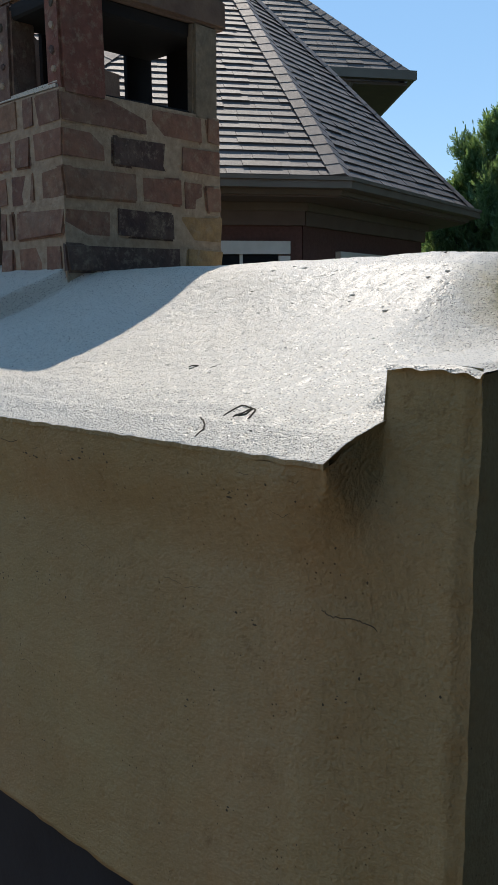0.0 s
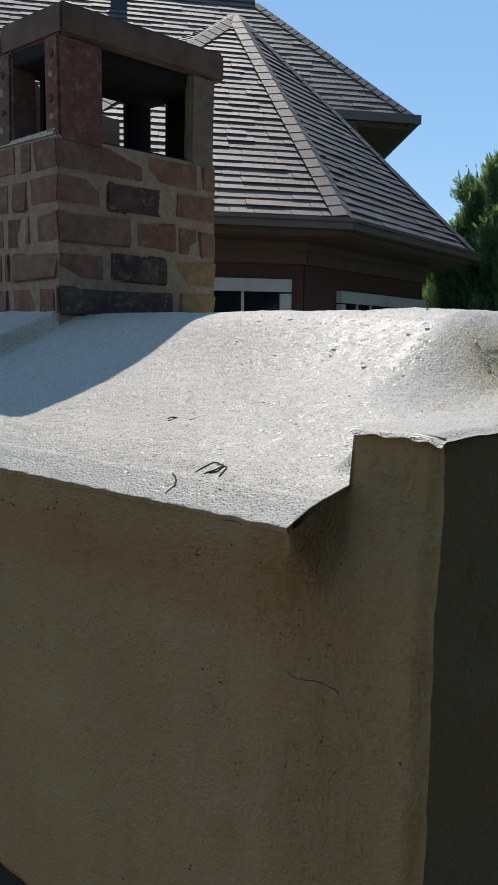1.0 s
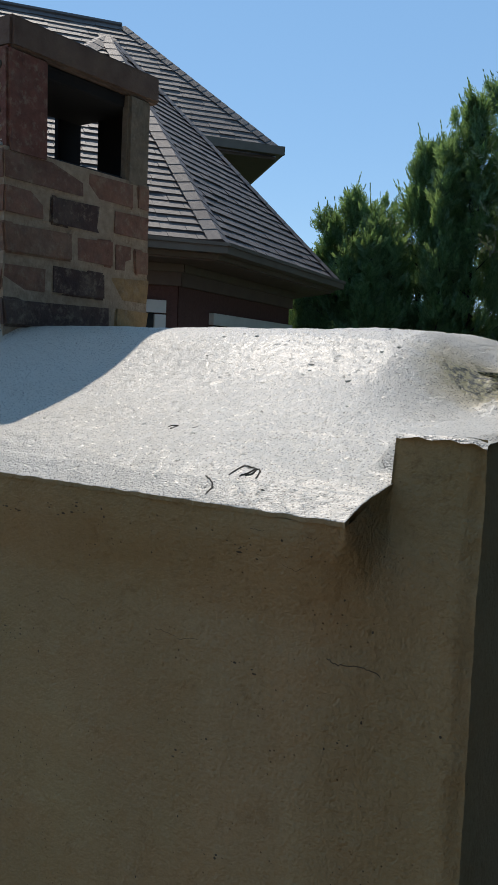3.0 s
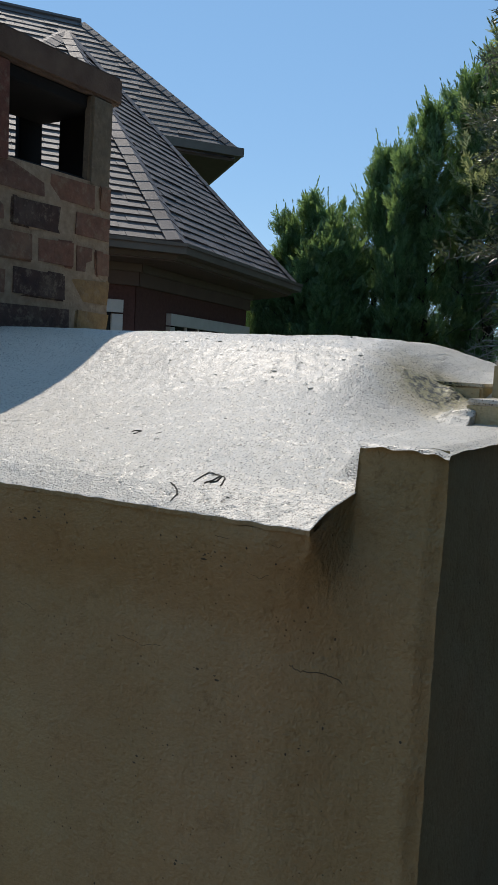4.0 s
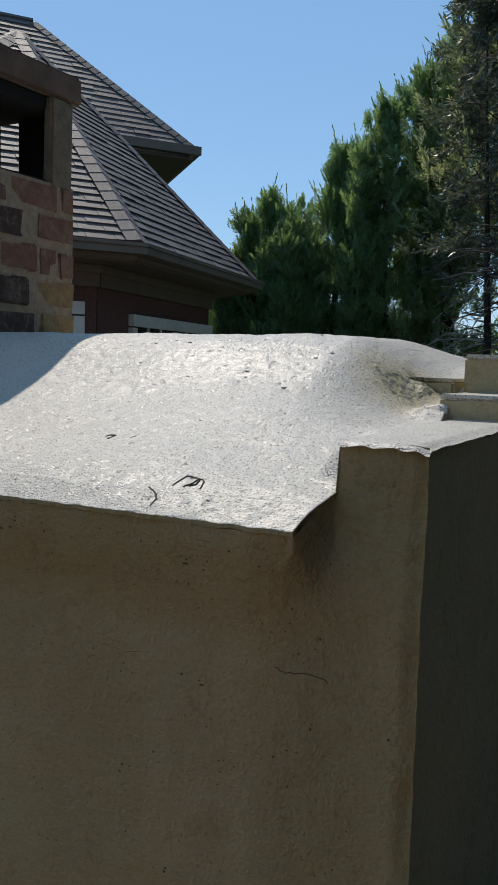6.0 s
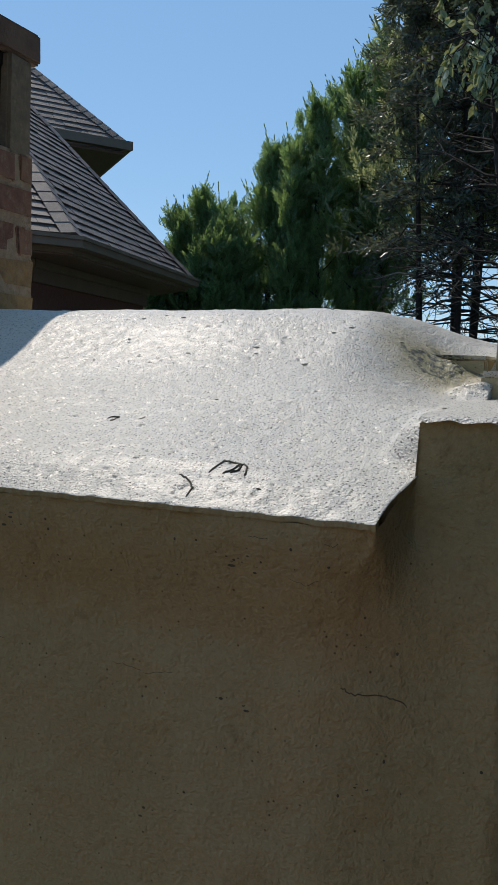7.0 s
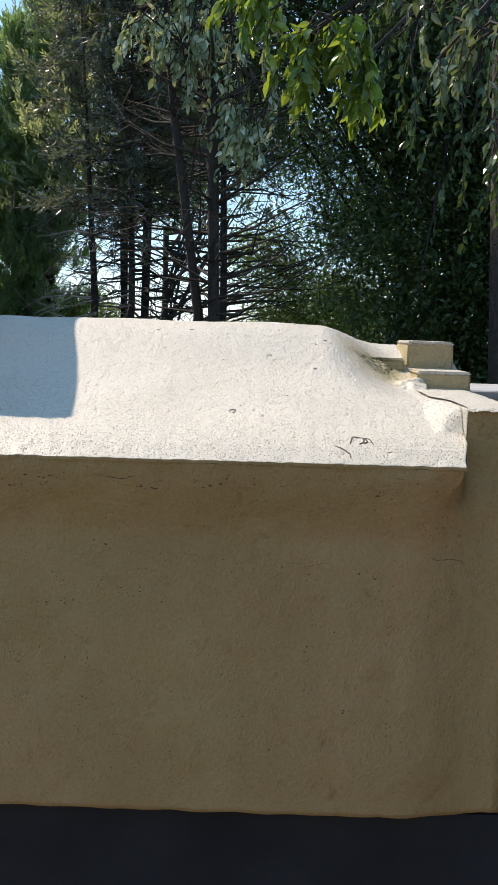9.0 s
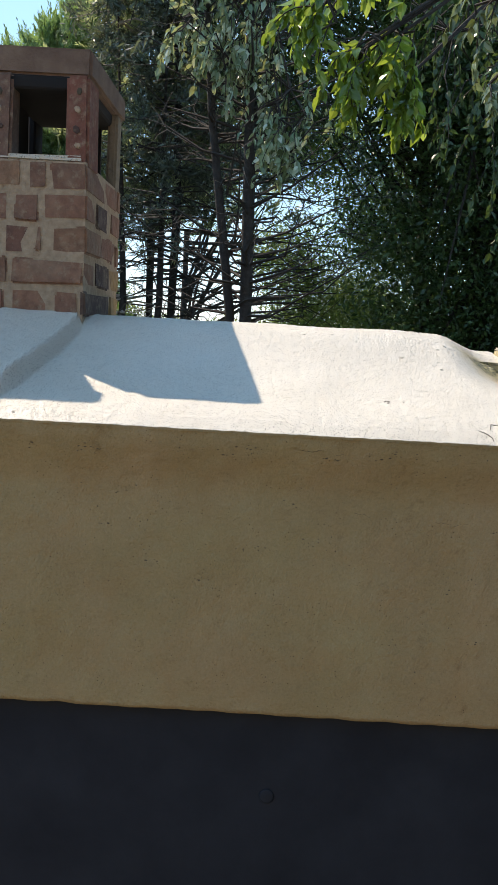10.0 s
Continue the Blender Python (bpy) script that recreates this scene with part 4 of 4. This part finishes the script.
bare_tree([(-2.45, 13.6, GROUND_Z), (-2.3, 13.6, 2), (-2.45, 13.6, 8.5)], [0.1, 0.075, 0.03], 1, 120, length=1.7, crown=over(1.5, 3.2, 0.8), label="dark pine with dead lower branches", droop=-0.3, dead=False)
bare_tree([(-2.9, 12.9, GROUND_Z), (-2.45, 12.9, 0.6), (-2.5, 12.9, 8.0)], [0.08, 0.058, 0.02], 2, 90, length=1.4, crown=over(1.4, 3.0, 0.8), label="slim pine with dead lower branches", droop=-0.3, dead=False)
bare_tree([(-3.5, 13.2, GROUND_Z), (-3.1, 13.2, 0.6), (-3.45, 13.2, 7.5)], [0.1, 0.06, 0.02], 3, 90, length=1.4, crown=over(1.0, 2.6, 0.7), label="slim pine with pale dead lower branches", droop=-0.3)
bare_tree([(-1.0, 9.3, GROUND_Z), (-1.09, 9.3, 0.36), (-1.24, 9.3, 1.43), (-1.42, 9.3, 2.7), (-1.8, 9.3, 6.8)], [0.08, 0.06, 0.055, 0.048, 0.016], 4, 36, length=1.0, crown=over(2.6, 4.0, 0.2), label="slim leaning bare-stemmed tree", dead=False, droop=0.2)
bare_tree([(-0.86, 9.2, GROUND_Z), (-0.895, 9.2, 0.3), (-0.94, 9.2, 2.1), (-0.99, 9.2, 3.3), (-1.02, 9.2, 7.2)], [0.095, 0.072, 0.066, 0.058, 0.016], 5, 110, length=1.7, crown=over(2.4, 4.0, 0.2), label="straight slim bare-stemmed tree", dead=False, droop=0.3)
bare_tree([(-0.98, 13.4, GROUND_Z), (-1.0, 13.4, 1.0), (-1.15, 13.4, 8.0)], [0.09, 0.06, 0.02], 6, 100, length=2.4, crown=over(1.3, 2.8, 0.5), label="slim dark pine with spreading limbs", dead=False, droop=-0.1)


def leafy(centres, count, leaf, seed, material, parent, name="crown", hang=0.5, clump=0.16):
    """Broad leaves in small hanging clumps within soft balls (x, y, z, rx, ry, rz)."""
    rg = np.random.default_rng(seed)
    vol = np.array([c[3] * c[4] * c[5] for c in centres])
    which = rg.choice(len(centres), count // 7, p=vol / vol.sum())
    c = np.array(centres)[which]
    d = unit(rg.normal(0, 1, (len(c), 3))) * (rg.uniform(0.05, 1, len(c)) ** 0.45)[:, None]
    heart = c[:, :3] + d * c[:, 3:]
    heart = np.repeat(heart, 7, 0) + rg.normal(0, clump, (len(c) * 7, 3))
    ways = unit(rg.normal(0, 1, heart.shape) * (0.8, 0.8, 0.6) + (0, 0, -hang))
    norm = unit(rg.normal(0, 0.6, heart.shape) + (0, 0, 1))
    size = leaf * rg.uniform(0.6, 1.25, len(heart))
    v, f = blades(heart, ways, norm, size, size * 0.21)
    return part(name, fast_mesh(name, v, f, material), parent, "dense green leaves")


def broad_tree(at, trunk_top, radius, limbs, centres, count, leaf, seed, material, label, name="broadleaf_tree", hang=0.5, clump=0.16):
    tree = thing(name, label, "tree", "wood behind", at=(at[0], at[1], GROUND_Z))
    rg = random.Random(seed)
    mid = Vector((at[0], at[1], GROUND_Z)).lerp(Vector(trunk_top), 0.55) + Vector((rg.uniform(-0.2, 0.2), 0, 0))
    v, f = tube([(at[0], at[1], GROUND_Z), mid, trunk_top], [radius, radius * 0.8, radius * 0.45], 9)
    part("trunk", mesh_of("trunk", v, f, BARK, True), tree)
    stems = []
    for c in centres:
        for _ in range(limbs):
            e = Vector(c[:3]) + Vector((rg.uniform(-1, 1) * c[3], rg.uniform(-1, 1) * c[4], rg.uniform(-0.8, 0.8) * c[5]))
            s = mid.lerp(Vector(trunk_top), rg.random())
            stems.append(tube([s, s.lerp(e, 0.5) + Vector((0, 0, 0.15)), e], [radius * 0.25, radius * 0.13, 0.006], 5))
    v, f = join(stems)
    tagged(part("branchwork", mesh_of("branchwork", v, f, BARK), tree), kind="stuff")
    leafy(centres, count, leaf, seed, material, tree, "crown", hang, clump)
    return tree


# the dark wood beyond, at the open end
broad_tree((2.6, 12.5), (2.8, 12.5, 6), 0.22, 10, [(2.2, 12.5, 1.0, 1.5, 1.4, 1.8), (3.6, 12.2, 3.6, 2.2, 1.5, 2.2), (2.0, 12.6, 4.4, 1.5, 1.4, 1.6), (4.6, 12, 0.5, 2.2, 1.5, 2.0), (3.0, 12.4, -1.5, 2.6, 1.6, 1.6)], 110000, 0.12, 61, SHADE_LEAF, "tall shady broadleaf tree", hang=0.3)
broad_tree((2.0, 13.6), (1.6, 13.4, 6.5), 0.14, 10, [(-0.2, 12.9, 4.6, 1.5, 1.2, 1.1), (0.4, 12.7, 3.6, 1.2, 1.0, 0.8), (-0.9, 12.8, 6.0, 1.6, 1.2, 1.2), (1.0, 12.7, 2.3, 0.7, 0.8, 1.0), (0.9, 12.7, 5.8, 1.5, 1.2, 1.2)], 22000, 0.11, 62, SHADE_LEAF, "slender shady broadleaf tree", hang=0.3)
broad_tree((-3.2, 24), (-3.2, 24, 3), 0.2, 6, [(1.2, 24, 0.8, 2.0, 1.2, 1.4), (2.2, 23, 3.2, 1.5, 1.2, 1.4), (0.4, 24, 5.4, 2.2, 1, 1.2), (-0.9, 24, 6.6, 1.5, 1, 1.6), (-0.2, 24, 2.2, 1.3, 1, 1.2)], 50000, 0.13, 63, FAR_LEAF, "sunlit distant broadleaf tree", hang=0.1, clump=0.3)
def spray_tree(at, fork, radius, starts, seed, label, leaf=0.15, twigs=26, reach=0.8, lean=(-0.6, -0.1, -0.5), material=LEAF):
    """A near broadleaf tree: trunk, limbs out to the start points, and from each of them hanging twigs with long leaves along them."""
    rg = np.random.default_rng(seed)
    tree = thing("broadleaf_tree", label, "tree", "near trees", at=(at[0], at[1], GROUND_Z))
    v, f = tube([(at[0], at[1], GROUND_Z), (at[0], at[1], (GROUND_Z + fork[2]) / 2), fork], [radius, radius * 0.8, radius * 0.5], 9)
    part("trunk", mesh_of("trunk", v, f, BARK, True), tree)
    stems, pl, wy, nm, ln = [], [], [], [], []
    for sx, sy, sz, spread in starts:
        heart = np.array([sx, sy, sz])
        stems.append(tube([fork, (np.array(fork) + heart) / 2 + (0, 0, 0.25), heart], [radius * 0.3, radius * 0.18, 0.012], 6))
        for _ in range(twigs):
            root = heart + rg.normal(0, spread, 3)
            way = unit(np.array(lean) + rg.normal(0, 0.55, 3))
            size = reach * rg.uniform(0.45, 1.0)
            path = [heart, root]
            p, w = root.copy(), way.copy()
            n = int(rg.integers(7, 13))
            for k in range(n):
                w = unit(w + np.array([0, 0, -0.16]) + rg.normal(0, 0.06, 3))
                p = p + w * size / n
                path.append(p.copy())
                if k > 0:
                    side = unit(np.cross(w, (0, 0, 1)) * (1 if k % 2 else -1) + rg.normal(0, 0.25, 3))
                    for _ in range(2):
                        pl.append(p)
                        wy.append(unit(w * 0.5 + side * rg.uniform(0.2, 0.8) + np.array([0, 0, -0.45]) + rg.normal(0, 0.3, 3)))
                        nm.append(unit(rg.normal(0, 0.7, 3) + (0, 0, 0.8)))
                        ln.append(leaf * rg.uniform(0.55, 1.15))
            stems.append(tube(path, list(np.linspace(0.009, 0.002, len(path))), 4))
    v, f = join(stems)
    tagged(part("branchwork", mesh_of("branchwork", v, f, BARK), tree), kind="stuff")
    pl, wy, nm, ln = np.array(pl), np.array(wy), np.array(nm), np.array(ln)
    # long pointed leaves, folded along the midrib and arched
    side = unit(np.cross(wy, nm))
    up = np.cross(side, wy)
    rows = []
    for t, w, d in ((0.0, 0.0, 0.0), (0.3, 0.22, 0.05), (0.62, 0.19, 0.02), (1.0, 0.0, -0.14)):
        c = pl + wy * (ln * t)[:, None] + up * (ln * d)[:, None]
        rows.append((c - side * (ln * w)[:, None], c + up * (-ln * 0.04 if w else ln * 0)[:, None], c + side * (ln * w)[:, None]))
    verts = np.stack([rows[0][1], rows[1][0], rows[1][1], rows[1][2], rows[2][0], rows[2][1], rows[2][2], rows[3][1]], 1).reshape(-1, 3)
    o = 8 * np.arange(len(pl))[:, None, None]
    faces = (np.array([[0, 2, 1, 1], [0, 3, 2, 2], [1, 2, 5, 4], [2, 3, 6, 5], [4, 5, 7, 7], [5, 6, 7, 7]])[None] + o).reshape(-1, 4)
    quad = faces[:, 2] != faces[:, 3]
    me = bpy.data.meshes.new("crown")
    me.from_pydata(verts.tolist(), [], [tuple(q) for q in faces[quad].tolist()] + [tuple(q[:3]) for q in faces[~quad].tolist()])
    me.materials.append(material)
    part("crown", me, tree, "drooping pointed glossy leaves")
    return tree


# the near trees with long drooping leaves
spray_tree((2.8, 6.4), (2.2, 6.2, 3.6), 0.15, [(0.12, 5.3, 2.4, 0.08), (-0.28, 5.2, 2.6, 0.1), (0.3, 5.4, 2.45, 0.07), (0.42, 5.5, 2.2, 0.04), (0.1, 5.3, 2.95, 0.16), (0.0, 5.3, 2.28, 0.04)], 71, "near broadleaf tree with bright drooping leaves", 0.15, 8, 0.56)
spray_tree((3.0, 4.8), (2.2, 4.4, 3.0), 0.13, [(0.72, 3.5, 1.75, 0.08), (0.6, 3.4, 2.0, 0.1), (1.0, 3.6, 1.75, 0.14), (1.15, 3.7, 1.4, 0.12)], 76, "near broadleaf tree with dark glossy leaves", 0.09, 6, 0.5, material=GLOSS_LEAF)
spray_tree((-0.88, 9.32), (-1.0, 9.25, 4.4), 0.05, [(-1.3, 8.9, 3.35, 0.14), (-1.65, 9.0, 3.75, 0.16), (-1.1, 8.9, 3.9, 0.2), (-1.45, 9.0, 4.3, 0.25), (-0.75, 8.9, 3.6, 0.2), (-0.5, 8.9, 2.95, 0.16), (-0.6, 8.8, 2.6, 0.1)], 72, "small broadleaf tree with glossy hanging leaves", 0.135, lean=(-0.35, -0.1, -0.8), reach=0.8, twigs=13, material=PALE_LEAF)
spray_tree((2.6, 9.6), (2.3, 9.4, 3.6), 0.1, [(1.9, 8.4, 3.2, 0.3), (2.4, 8.2, 2.4, 0.3), (1.6, 8.6, 4.2, 0.3), (2.6, 8.6, 3.9, 0.35), (1.3, 8.8, 3.6, 0.3), (2.8, 8.0, 1.6, 0.3)], 73, "shaded broadleaf tree with hanging leaves", 0.13, 24, 1.0, (-0.3, -0.1, -0.6), SHADE_LEAF)
# the far edge of the wood
for k, (x, top) in enumerate(((-9.0, 2.0), (-5.5, 0.7), (-2.6, 0.9), (0.4, 1.8), (3.4, 3.0))):
    broad_tree((x, 41 + k % 2), (x, 41 + k % 2, top - 1.5), 0.2, 3, [(x, 41, top - 1.4, 1.9, 1.0, 1.3), (x + 1.4, 41, top - 2.6, 1.9, 1.0, 1.6)], 9000, 0.2, 80 + k, FAR_LEAF, "distant sunlit broadleaf tree beyond the wood", hang=0.2, clump=0.22)
# dense growth that closes the far side, and an unseen light blocker at the open side
broad_tree((5.5, 17), (5.4, 17, 5), 0.25, 4, [(4.6, 17, 0.5, 2.8, 1.2, 2.6), (4.0, 17, 4.2, 2.6, 1.2, 2.2), (3.4, 17, 7.5, 2.6, 1.2, 2.0), (7.5, 16.5, 3.0, 2.4, 1.2, 4.0)], 90000, 0.17, 74, SHADE_LEAF, "dense dark tree at the back of the wood", hang=0.3, clump=0.2)
# added out of view to keep sky light off the end wall
broad_tree((4.4, 0.6), (4.3, 0.6, 3), 0.22, 5, [(3.6, 0.4, 2.0, 1.6, 2.8, 2.6), (3.7, 0.2, -1.6, 1.7, 3.0, 2.2), (4.2, -3.0, 0.5, 1.8, 2.0, 3.0), (2.7, -0.6, 0.6, 0.9, 1.3, 1.8), (3.0, 0.0, 3.7, 1.4, 2.4, 1.8), (2.5, 0.9, 2.6, 1.0, 1.6, 1.7), (2.5, -1.4, 3.0, 1.0, 1.4, 1.6)], 84000, 0.24, 75, BLOCKER_LEAF, "unseen tree added to block light beside the chimney", hang=0.3, clump=0.25)
